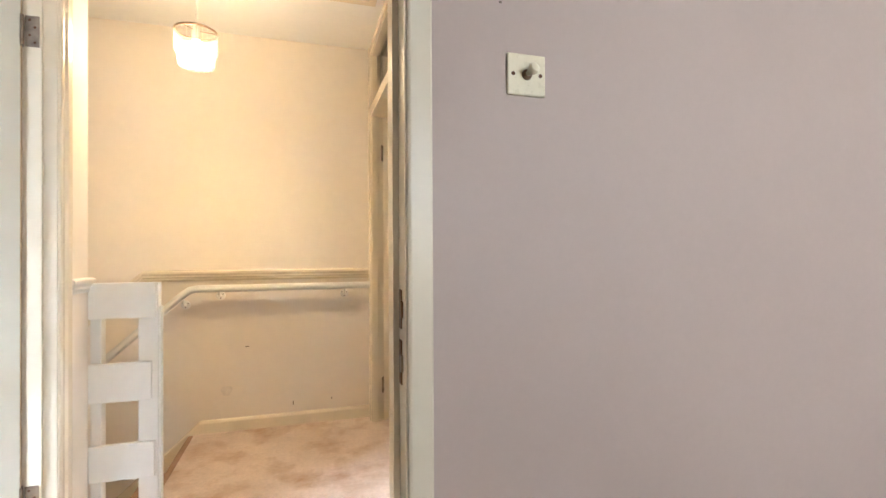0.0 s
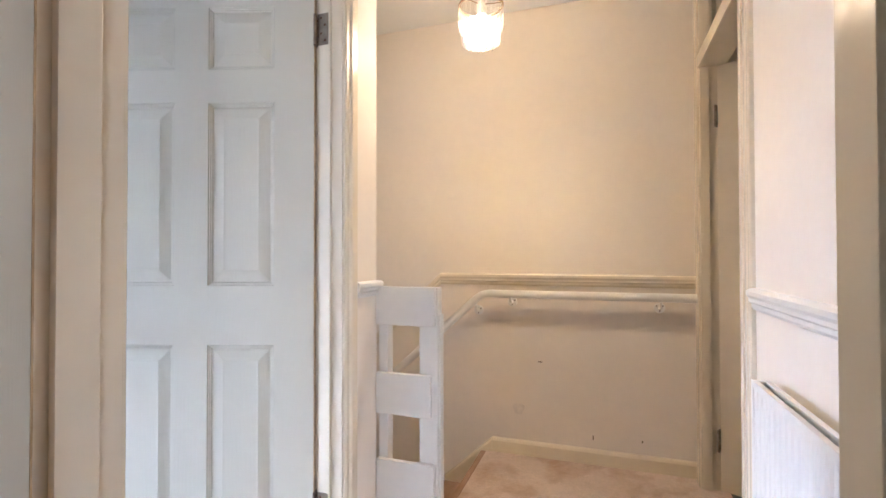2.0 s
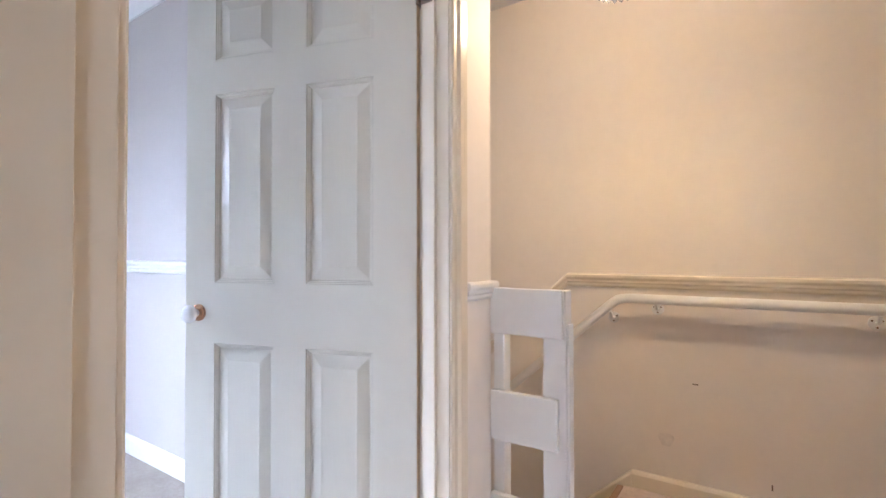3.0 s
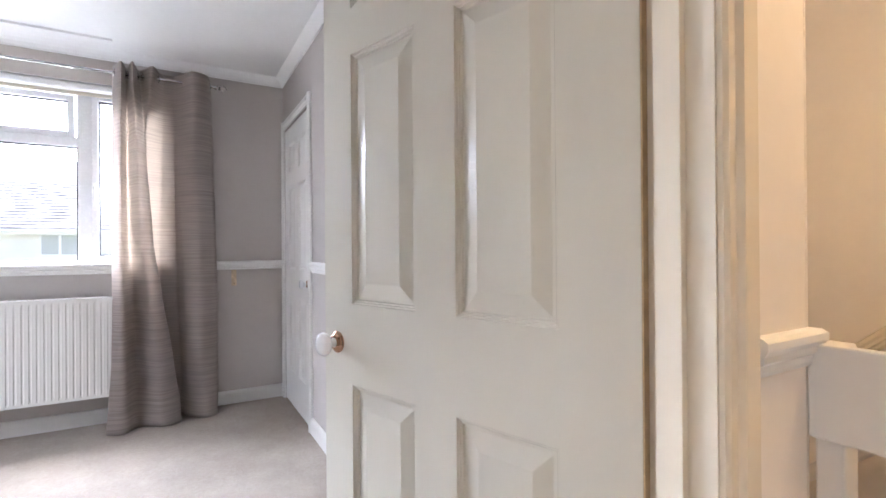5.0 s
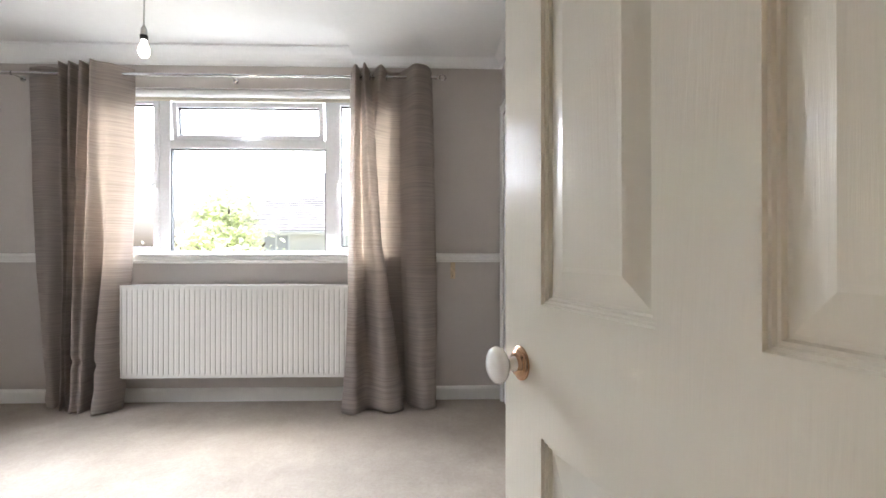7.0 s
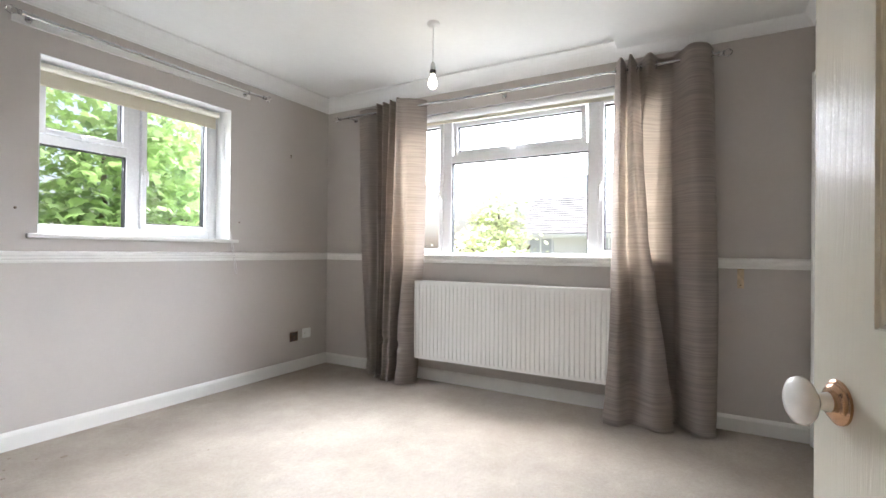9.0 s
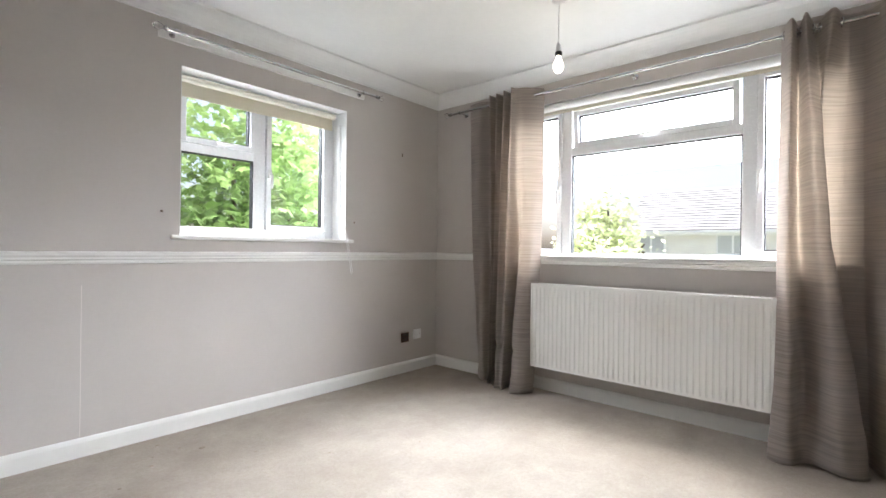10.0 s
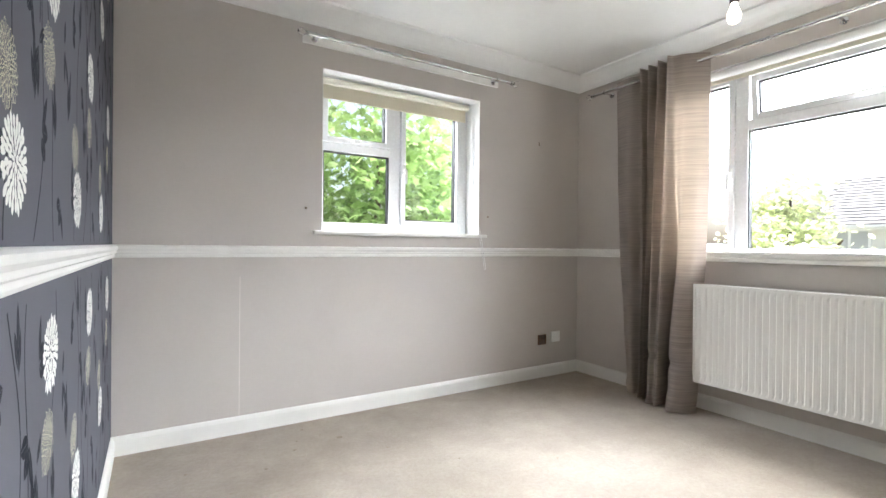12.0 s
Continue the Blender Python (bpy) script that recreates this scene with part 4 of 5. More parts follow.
def curtain(label, levels, seed, creases=()):
    """An eyelet curtain. Each level is (height, folds), and each fold a pair of (y, distance out from the pole)."""
    c = thing("curtain", label, "curtain", pose(POLE_X, 0, 0), "bedroom curtains")
    n = len(levels[0][1])
    per, nv = 10, 110
    top, foot = levels[0][0], levels[-1][0]
    bm = bmesh.new()
    grid = []
    for j in range(nv + 1):
        v = j / nv
        z = top + (foot - top) * v
        q = max(i for i in range(len(levels) - 1) if levels[i][0] >= z - 1e-6)
        k = (levels[q][0] - z) / (levels[q][0] - levels[q + 1][0])
        k = k * k * (3 - 2 * k) * 0.35 + k * 0.65
        folds = [(a[0] + (b[0] - a[0]) * k, a[1] + (b[1] - a[1]) * k) for a, b in zip(levels[q][1], levels[q + 1][1])]
        loose = min(1.0, v * 1.6)
        row = []
        for i in range((n - 1) * per + 1):
            y, x = along_keys(folds, min(i // per, n - 2), i / per - min(i // per, n - 2))
            s = i / ((n - 1) * per)
            x += 0.010 * loose * noise.noise((s * 7 + seed, v * 4.5, 5.0)) + 0.004 * loose * noise.noise((s * 18, v * 16.0, seed))
            y += 0.008 * loose * noise.noise((s * 5 + seed, v * 3.0, 2.0))
            for cs, cv, deep in creases:
                d = (s - cs - 0.5 * (v - cv)) / 0.07, (v - cv) / 0.012
                x += deep * math.exp(-d[0] * d[0] - d[1] * d[1])
            slump = max(0.0, v - 0.9) / 0.1
            x += slump * (0.022 * noise.noise((s * 9, v * 24, seed + 3.0)) + 0.014 * slump)
            y += slump * 0.014 * noise.noise((s * 8, v * 20, seed + 9.0))
            lift = 0.016 * noise.noise((s * 6, seed, 7.0)) * slump + 0.006 * noise.noise((s * 9, seed, 1.0)) * (1 - min(1.0, v * 12))
            row.append(bm.verts.new((max(x, -0.055), y, max(0.004, z + lift))))
        grid.append(row)
    for a, b in zip(grid, grid[1:]):
        for i in range(len(a) - 1):
            bm.faces.new((a[i], a[i + 1], b[i + 1], b[i]))
    cloth_part = part("cloth", bm, M_CURTAIN, c, "", True)
    thick = cloth_part.modifiers.new("thickness", "SOLIDIFY")
    thick.thickness = 0.002
    head = levels[0][1]
    for (ya, da), (yb, db) in zip(head, head[1:]):
        if da * db < 0:
            y = ya + (yb - ya) * abs(da) / (abs(da) + abs(db))
            ring = tube(bmesh.new(), [(0.022 * math.cos(2 * math.pi * q / 18), 0, 0.022 * math.sin(2 * math.pi * q / 18)) for q in range(19)], 0.0045, 6)
            e = part("eyelet", ring, M_CHROME, c, "chrome eyelet", True)
            e.matrix_basis = pose(0, y, POLE_Z, 0, 0, 20 if da > 0 else -20)
    return c


curtain("taupe slub curtain gathered at the corner side of the wide window", [
    (2.292, [(0.17, -0.037), (0.29, -0.015), (0.40, -0.056), (0.452, 0.083), (0.478, -0.037), (0.522, 0.09), (0.548, -0.037), (0.60, 0.099), (0.628, -0.031), (0.675, 0.112), (0.705, 0.085), (0.76, 0.06), (0.825, 0.0), (0.865, -0.055)]),
    (1.60, [(0.19, -0.037), (0.30, 0.0), (0.41, -0.069), (0.475, 0.09), (0.485, -0.037), (0.522, 0.09), (0.54, -0.025), (0.585, 0.105), (0.60, 0.0), (0.665, 0.12), (0.70, 0.06), (0.765, 0.06), (0.835, 0.005), (0.87, -0.055)]),
    (0.95, [(0.22, -0.037), (0.33, 0.0), (0.41, -0.069), (0.49, 0.093), (0.482, -0.025), (0.522, 0.098), (0.525, -0.013), (0.575, 0.117), (0.60, 0.045), (0.66, 0.132), (0.69, -0.02), (0.75, 0.095), (0.83, 0.06), (0.862, -0.03)]),
    (0.45, [(0.27, -0.025), (0.35, 0.022), (0.41, -0.05), (0.485, 0.093), (0.475, -0.013), (0.522, 0.105), (0.51, 0.0), (0.578, 0.132), (0.61, 0.105), (0.66, 0.135), (0.665, -0.04), (0.735, 0.14), (0.82, 0.115), (0.855, 0.0)]),
    (0.004, [(0.31, -0.025), (0.385, 0.03), (0.40, -0.025), (0.477, 0.09), (0.465, 0.0), (0.521, 0.105), (0.50, 0.015), (0.578, 0.143), (0.615, 0.128), (0.65, 0.135), (0.65, -0.03), (0.73, 0.155), (0.82, 0.14), (0.855, 0.03)]),
], 5, ((0.58, 0.86, -0.03), (0.30, 0.80, 0.018), (0.85, 0.87, -0.02)))
curtain("taupe slub curtain gathered at the door side of the wide window", [
    (2.292, [(2.335, -0.044), (2.39, 0.09), (2.412, -0.037), (2.45, 0.105), (2.48, -0.031), (2.559, 0.083), (2.60, -0.037), (2.665, -0.062), (2.722, 0.0), (2.785, 0.105), (2.868, 0.068), (2.90, -0.044)]),
    (1.70, [(2.33, -0.025), (2.388, 0.09), (2.415, -0.013), (2.475, 0.117), (2.52, 0.03), (2.50, 0.01), (2.59, -0.05), (2.665, -0.062), (2.724, 0.015), (2.80, 0.105), (2.892, 0.063), (2.915, -0.037)]),
    (1.15, [(2.328, 0.0), (2.388, 0.093), (2.42, -0.006), (2.498, 0.126), (2.555, 0.06), (2.50, 0.0), (2.58, -0.055), (2.67, -0.069), (2.728, 0.03), (2.82, 0.105), (2.91, 0.06), (2.925, -0.025)]),
    (0.85, [(2.337, 0.06), (2.399, 0.128), (2.442, 0.0), (2.535, 0.138), (2.60, 0.07), (2.51, 0.0), (2.60, -0.055), (2.68, -0.069), (2.733, 0.045), (2.828, 0.105), (2.919, 0.06), (2.935, -0.025)]),
    (0.40, [(2.335, 0.128), (2.405, 0.15), (2.46, 0.007), (2.578, 0.158), (2.66, 0.085), (2.56, 0.0), (2.64, -0.055), (2.70, -0.062), (2.745, 0.045), (2.833, 0.117), (2.919, 0.075), (2.932, -0.013)]),
    (0.004, [(2.315, 0.165), (2.413, 0.195), (2.471, 0.105), (2.615, 0.203), (2.715, 0.10), (2.62, 0.01), (2.69, -0.05), (2.722, -0.037), (2.75, 0.045), (2.839, 0.128), (2.915, 0.09), (2.925, 0.0)]),
], 11, ((0.12, 0.9, 0.02), (0.34, 0.92, -0.025), (0.03, 0.42, 0.02)))


# ---- pendants ----
def ceiling_rose(parent, z):
    part("ceiling_rose", lathe(bmesh.new(), [(0.038, 0), (0.037, -0.012), (0.028, -0.022), (0.008, -0.026)], (0, 0, z), (0, 0, 1), 24), M_WHITEPL, parent, "white ceiling rose", True)


pend = thing("pendant_lamp", "bare lit bulb hanging on a white cord", "lamp", pose(-3.35, 1.42, 0))
ceiling_rose(pend, CEIL)
part("cord", tube(bmesh.new(), [(0, 0, CEIL - 0.02), (0.001, 0, 2.192)], 0.003, 8), M_WHITEPL, pend, "", True)
part("lampholder", lathe(bmesh.new(), [(0.006, 2.20), (0.011, 2.192), (0.0155, 2.177), (0.0165, 2.152)], (0, 0, 0), (0, 0, 1), 18), M_WHITEPL, pend, "white lampholder cap", True)
part("shade_ring", lathe(bmesh.new(), [(0.0165, 2.152), (0.019, 2.150), (0.019, 2.132), (0.0145, 2.127)], (0, 0, 0), (0, 0, 1), 18), M_BLACK, pend, "black shade ring", True)
part("bulb", lathe(bmesh.new(), [(0.012, 2.132), (0.014, 2.114), (0.021, 2.098), (0.0275, 2.080), (0.028, 2.066), (0.0225, 2.049), (0.012, 2.039), (0.002, 2.037)], (0, 0, 0), (0, 0, 1), 24), M_BULB2, pend, "lit frosted bulb", True).visible_shadow = False

lamp = thing("pendant_lamp", "lit pendant with a tiered cut-glass shade on the landing", "lamp", pose(-0.555, 3.87, -0.04) @ Matrix.Scale(1.03, 4))
ceiling_rose(lamp, 2.368)
part("cord", tube(bmesh.new(), [(0, 0, 2.348), (0, 0, 2.11)], 0.003, 8), M_WHITEPL, lamp, "", True)
part("lampholder", lathe(bmesh.new(), [(0.01, 2.12), (0.018, 2.10), (0.018, 2.05)], (0, 0, 0), (0, 0, 1), 16), M_WHITEPL, lamp, "", True)
part("ring", tube(bmesh.new(), [(0.088 * math.cos(2 * math.pi * q / 36), 0.088 * math.sin(2 * math.pi * q / 36), 2.09) for q in range(37)], 0.005, 6), M_BRONZE, lamp, "", True)
for k in range(3):
    a = 2 * math.pi * k / 3
    part("spoke", tube(bmesh.new(), [(0.015 * math.cos(a), 0.015 * math.sin(a), 2.095), (0.088 * math.cos(a), 0.088 * math.sin(a), 2.09)], 0.002, 6), M_BRONZE, lamp)
drop_mesh = None
for tier, (rad, ztop, hh, cnt) in enumerate(((0.088, 2.086, 0.10, 26), (0.074, 2.015, 0.085, 22), (0.056, 1.985, 0.055, 17))):
    for k in range(cnt):
        if drop_mesh is None or k == 0:
            bm = lathe(bmesh.new(), [(0.0085, 0), (0.0095, -hh * 0.15), (0.0095, -hh * 0.8), (0.006, -hh * 0.94), (0.001, -hh)], (0, 0, 0), (0, 0, 1), 8, 0.5)
            drop_mesh = finish(bm, "glass_drop", M_CLEAR if tier == 0 else M_DROPS)
        a = 2 * math.pi * k / cnt
        d = new("glass_drop", drop_mesh)
        d.parent = lamp
        d.matrix_basis = pose(rad * math.cos(a), rad * math.sin(a), ztop, 0, 0, math.degrees(a) + 90)
        d.visible_shadow = False
part("bulb", lathe(bmesh.new(), [(0.013, 2.05), (0.015, 2.035), (0.026, 2.01), (0.032, 1.985), (0.028, 1.963), (0.014, 1.948), (0.002, 1.945)], (0, 0, 0), (0, 0, 1), 24), M_BULB, lamp, "lit bulb", True).visible_shadow = False

alarm = thing("smoke_alarm", "bare smoke alarm base on the landing ceiling", "alarm", pose(-0.79, 4.0, LCEIL))
part("base", lathe(bmesh.new(), [(0.05, 0), (0.05, -0.008), (0.046, -0.012)], (0, 0, 0), (0, 0, 1), 24), M_PLASTIC, alarm, "", True)
for a0, a1, rad in ((20, 150, 0.030), (175, 255, 0.034), (275, 350, 0.026)):
    arc = [(rad * math.cos(radians(a)), rad * math.sin(radians(a)), -0.016 - 0.004 * math.sin(3 * radians(a))) for a in range(a0, a1, 12)]
    part("clip", tube(bmesh.new(), arc, 0.0055, 6), M_RUST, alarm, "", True)
hatch = thing("loft_hatch", "white painted loft hatch in the landing ceiling", "hatch", pose(0, 0, LCEIL), "", "structure")
for a, b in (((-0.38, 3.30), (0.30, 3.34)), ((-0.38, 3.88), (0.30, 3.92)), ((-0.38, 3.341), (-0.34, 3.879)), ((0.26, 3.341), (0.30, 3.879))):
    part("trim", boxed((*a, -0.018), (*b, 0), 0.003), M_OLDTRIM, hatch)
part("hatch_panel", boxed((-0.339, 3.341, -0.008), (0.259, 3.879, -0.0005)), M_CEIL, hatch)

# ---- gate at the stairhead ----
gate = thing("stair_guard", "cream painted guard of three boards on two posts", "balustrade", pose(0, 3.49, 0))
for z0, z1, xe in ((0.82, 0.957, -0.625), (0.503, 0.650, -0.64), (0.205, 0.342, -0.63)):
    part("board", boxed((-0.849, 0, z0), (xe, 0.02, z1), 0.003), M_TRIM, gate)
part("post", boxed((-0.69, 0.021, 0), (-0.62, 0.066, 0.955), 0.004), M_TRIM, gate)
part("post", boxed((-0.849, 0.021, -0.2), (-0.812, 0.066, 0.955), 0.004), M_TRIM, gate)
part("strip", boxed((-0.619, 0.024, 0.01), (-0.612, 0.058, 0.86), 0.001), M_TRIM, gate)

# ---- handrail on the stairwell wall ----
rail = thing("handrail", "white painted round handrail on brackets, bending down the stairs", "handrail", pose(0, LY1 - 0.065, 0))
bend = [(LX1 - 0.015, 0, 0.862), (-0.66, 0, 0.862), (-0.70, 0, 0.855), (-0.735, 0, 0.83), (-2.6, 0, 0.83 - 1.865 * SLOPE)]
part("rail", tube(bmesh.new(), bend, 0.021, 16), M_TRIM, rail, "", True)
for x, z in ((0.182, 0.808), (-0.546, 0.815), (-0.735, 0.765), (-1.7, -0.1)):
    bm = lathe(bmesh.new(), [(0.026, 0), (0.026, 0.005), (0.018, 0.008)], (x, 0.065, z), (0, -1, 0), 18)
    tube(bm, [(x, 0.06, z), (x, 0.02, z + 0.005), (x, 0.0, z + 0.035)], 0.007, 8)
    b = part("rail_bracket", bm, M_TRIM, rail, "white painted bracket", True)
    bm = bmesh.new()
    for dx, dz in ((-0.014, 0.009), (0.014, 0.009), (0, -0.015)):
        lathe(bm, [(0.004, 0), (0.003, 0.002)], (x + dx, 0.058, z + dz), (0, -1, 0), 8)
    part("screw", bm, M_RUST, b)

# ---- sockets and small wall things in the bedroom ----
ob = thing("socket_box", "open back box with its faceplate missing, its hollow painted dark", "socket", pose(-3.828, BY0, 0.298))
bm = bmesh.new()
for a, b in (((-0.043, -0.04), (0.043, -0.036)), ((-0.043, 0.036), (0.043, 0.04)), ((-0.043, -0.036), (-0.039, 0.036)), ((0.039, -0.036), (0.043, 0.036))):
    box(bm, (a[0], 0, a[1]), (b[0], 0.006, b[1]))
part("rim", bm, M_RUST, ob)
# Flat dark sheet paints the shaded hollow; the box has no depth.
part("back", boxed((-0.039, 0, -0.036), (0.039, 0.002, 0.036)), M_BOX_SHADE, ob)
for dx, dz in ((-0.012, 0.01), (0.01, -0.006), (0.015, 0.014)):
    part("wire", tube(bmesh.new(), [(dx, 0.002, dz), (dx + 0.005, 0.008, dz - 0.006), (dx + 0.012, 0.004, dz - 0.016)], 0.0022, 6), M_BRASS, ob)
bp = thing("blank_plate", "small white plastic outlet plate on the wall", "socket", pose(-3.972, BY0, 0.312))
part("plate", boxed((-0.046, 0, -0.042), (0.046, 0.012, 0.042), 0.004), M_WHITEPL, bp)
for dx in (-0.03, 0.03):
    part("screw", lathe(bmesh.new(), [(0.0035, 0), (0.003, 0.001)], (dx, 0.012, 0), (0, 1, 0), 8), M_STEEL, bp)
hk = thing("curtain_hook", "small brass tie-back plate on the wall", "hook", pose(BX0, 3.048, 0.918))
part("plate", boxed((0, -0.017, -0.068), (0.003, 0.017, 0.068), 0.001), M_FILLER, hk)
for dz in (-0.05, 0.05):
    part("screw", lathe(bmesh.new(), [(0.004, 0), (0.003, 0.001)], (0.003, 0, dz), (1, 0, 0), 8), M_RUST, hk)
for x, z, lab in ((-1.934, 1.257, "small grey wall plug beside the window"), (-3.271, 1.259, "small steel screw in the wall beside the window")):
    nb = part("wall_plug", lathe(bmesh.new(), [(0.007, 0), (0.007, 0.006), (0.003, 0.012)], (0, 0, 0), (0, 1, 0), 10), M_STEEL, None, "", True)
    nb.matrix_world = pose(x, BY0, z)
    tagged(nb, lab, "wall plug")
nl = part("wall_nail", boxed((-0.004, 0, -0.014), (0.004, 0.006, 0.014), 0.001), M_SCUFF)
nl.matrix_world = pose(-3.773, BY0, 1.858)
tagged(nl, "dark nail in the bedroom wall", "nail")
seam = part("wall_seam", boxed((-0.002, 0, 0.1), (0.002, 0.0012, 0.86), 0.0004), M_SEAM)
seam.matrix_world = pose(-1.577, BY0, 0)
tagged(seam, "pale raised filler line down the wall", "seam")

# ---- outdoors ----
structure("ground", boxed((-300, -300, -2.9), (300, 300, -2.8)), M_GRASS, "lawn and gardens below the windows", "ground")


def leaf_crown(name, parent, centre, radii, count, size, material, seed, lobed=True):
    """Many single leaves scattered through an uneven crown."""
    rnd = random.Random(seed)
    verts, faces = [], []
    star = [(0, 1.0), (0.28, 0.45), (0.85, 0.55), (0.55, 0.05), (0.62, -0.45), (0.12, -0.32), (0, -0.7), (-0.12, -0.32), (-0.62, -0.45), (-0.55, 0.05), (-0.85, 0.55), (-0.28, 0.45)] if lobed else [(0, 1), (0.5, 0.3), (0.45, -0.4), (0, -1), (-0.45, -0.4), (-0.5, 0.3)]
    clumps = []
    for _ in range(max(12, count // 60)):
        d = Vector((rnd.gauss(0, 1), rnd.gauss(0, 1), rnd.gauss(0, 1))).normalized() * (rnd.random() ** 0.4)
        clumps.append((Vector([centre[i] + d[i] * radii[i] for i in range(3)]), rnd.uniform(0.14, 0.32) * min(radii)))
    for _ in range(count):
        c, r = rnd.choice(clumps)
        p = c + Vector((rnd.gauss(0, r), rnd.gauss(0, r), rnd.gauss(0, r * 0.6)))
        m = Euler((rnd.uniform(-0.9, 0.9), rnd.uniform(-0.9, 0.9), rnd.uniform(0, 6.3))).to_matrix()
        s = size * rnd.uniform(0.6, 1.25)
        b = len(verts)
        for x, y in star:
            verts.append(p + m @ Vector((x * s, y * s, -0.25 * s * (x * x + y * y))))
        faces.append(tuple(range(b, b + len(star))))
    me = bpy.data.meshes.new(name)
    me.from_pydata(verts, [], faces)
    me.materials.append(material)
    ob = new(name, me)
    ob.parent = parent
    return ob


def tree(label, base, height, crown_centre, radii, count, size, material, seed, lobed=True):
    rnd = random.Random(seed)
    t = thing("tree", label, "tree", pose(*base))
    bx, by, bz = base
    bm = bmesh.new()
    rings = [(0.16, 0), (0.12, height * 0.2), (0.10, height * 0.45), (0.06, height * 0.8), (0.015, height)]
    lathe(bm, rings, (0, 0, 0), (0, 0, 1), 10)
    part("trunk", bm, M_BARK, t, "", True)
    local = Vector(crown_centre) - Vector(base)
    for k in range(9):
        a = 2 * math.pi * k / 9 + rnd.uniform(-0.3, 0.3)
        z = height * rnd.uniform(0.35, 0.75)
        end = local + Vector((math.cos(a) * radii[0] * 0.8, math.sin(a) * radii[1] * 0.8, rnd.uniform(-0.4, 0.5) * radii[2]))
        mid = Vector((0, 0, z)).lerp(end, 0.5) + Vector((0, 0, 0.2))
        bm = tube(bmesh.new(), [(0, 0, z), mid, end], 0.03, 6)
        part("limb", bm, M_BARK, t)
    crown = leaf_crown("crown", t, local, radii, count, size, material, seed, lobed)
    return t


tree("leafy maple close outside the small window", (-4.3, -4.6, -2.8), 5.4, (-4.3, -4.4, 1.3), (2.8, 1.7, 2.4), 13000, 0.10, M_LEAF, 3)
# This crown takes the glare-bleached leaf colour.
tree("garden tree outside the wide window with glare in its leaf colour", (-12.0, -1.8, -2.8), 4.9, (-12.0, -1.75, 1.0), (0.95, 0.95, 1.35), 4200, 0.075, M_GLARE_LEAF, 8, False)

# terrace of houses across the gardens
house = thing("terraced_house", "pale rendered terrace with a grey tiled roof across the gardens", "house", pose(-26, 0, -2.8))
HY0, HY1, EAVE, RIDGE = -6.6, 27.0, 5.0, 7.35
part("wall", boxed((-7, HY0 + 0.2, 0), (0, HY1 - 0.2, EAVE)), M_RENDERED, house)
bm = bmesh.new()
v = [bm.verts.new(p) for p in ((-7.4, HY0, EAVE - 0.1), (0.4, HY0, EAVE - 0.1), (-3.5, HY0, RIDGE), (-7.4, HY1, EAVE - 0.1), (0.4, HY1, EAVE - 0.1), (-3.5, HY1, RIDGE))]
for f in ((0, 1, 2), (3, 5, 4), (0, 2, 5, 3), (1, 4, 5, 2), (0, 3, 4, 1)):
    bm.faces.new([v[i] for i in f])
roof = part("roof", bm, M_ROOF, house, "grey concrete tile roof")
# single tiles, laid in lapped courses on the near slope, each with its own tilt
rnd = random.Random(4)
tv, tf = [], []
up = Vector((-3.9, 0, RIDGE - EAVE + 0.1)).normalized()
lift = Vector((up.z, 0, -up.x))
for r in range(16):
    for k in range(60):
        y = HY0 + 0.33 * k + (0.165 if r % 2 else 0)
        if y > 12:
            continue
        p = Vector((0.42, y, EAVE - 0.1)) + up * (0.28 * r)
        h = 0.05 + rnd.uniform(0, 0.012)
        c = [p + lift * h, p + Vector((0, 0.32, 0)) + lift * h, p + Vector((0, 0.32, 0)) + up * 0.3 + lift * 0.014, p + up * 0.3 + lift * 0.014, p + lift * 0.005, p + Vector((0, 0.32, 0)) + lift * 0.005]
        n0 = len(tv)
        tv += c
        tf += [(n0, n0 + 1, n0 + 2, n0 + 3), (n0 + 4, n0 + 5, n0 + 1, n0), (n0, n0 + 3, n0 + 4), (n0 + 1, n0 + 5, n0 + 2)]
me = bpy.data.meshes.new("roof_tiles")
me.from_pydata(tv, [], tf)
me.materials.append(M_ROOF)
tiles = new("roof_tiles", me)
tiles.parent = roof
tagged(tiles, "lapped grey roof tiles", "", "", "stuff")
part("gutter", boxed((0.40, HY0, EAVE - 0.24), (0.52, HY1, EAVE - 0.12), 0.02), M_UPVC, house)
part("fascia", boxed((0.30, HY0, EAVE - 0.34), (0.36, HY1, EAVE - 0.11)), M_UPVC, house)
for k in range(8):
    y = -2.3 + 3.6 * (k - 1)
    wnd = part("window", boxed((0.0, y, 3.75), (0.06, y + 1.4, 4.72), 0.01), M_UPVC, house)
    for q in range(2):
        part("pane", boxed((0.055, y + 0.08 + 0.66 * q, 3.83), (0.068, y + 0.64 + 0.66 * q, 4.64)), M_FARGLASS, wnd)
    part("door", boxed((0.0, y + 0.2, 0.1), (0.06, y + 1.1, 2.2), 0.01), M_UPVC, house)


# ---- printed flowers on the wallpaper ----
def flat(points, lift):
    """A printed shape as a thin face: points are (across, up)."""
    return [(-lift, -a, b) for a, b in points]


def petal_points(r0, r1, wide, a, k=7):
    out = []
    for i in range(k + 1):
        q = i / k
        out.append((r0 + (r1 - r0) * q, wide * math.sin(math.pi * q) ** 0.6 * (0.55 + 0.45 * q)))
    ring = out + [(p, -w) for p, w in reversed(out[1:-1])]
    return [(p * math.sin(a) + w * math.cos(a), p * math.cos(a) - w * math.sin(a)) for p, w in ring]


def add_face(bm, pts):
    bm.faces.new([bm.verts.new(p) for p in pts])


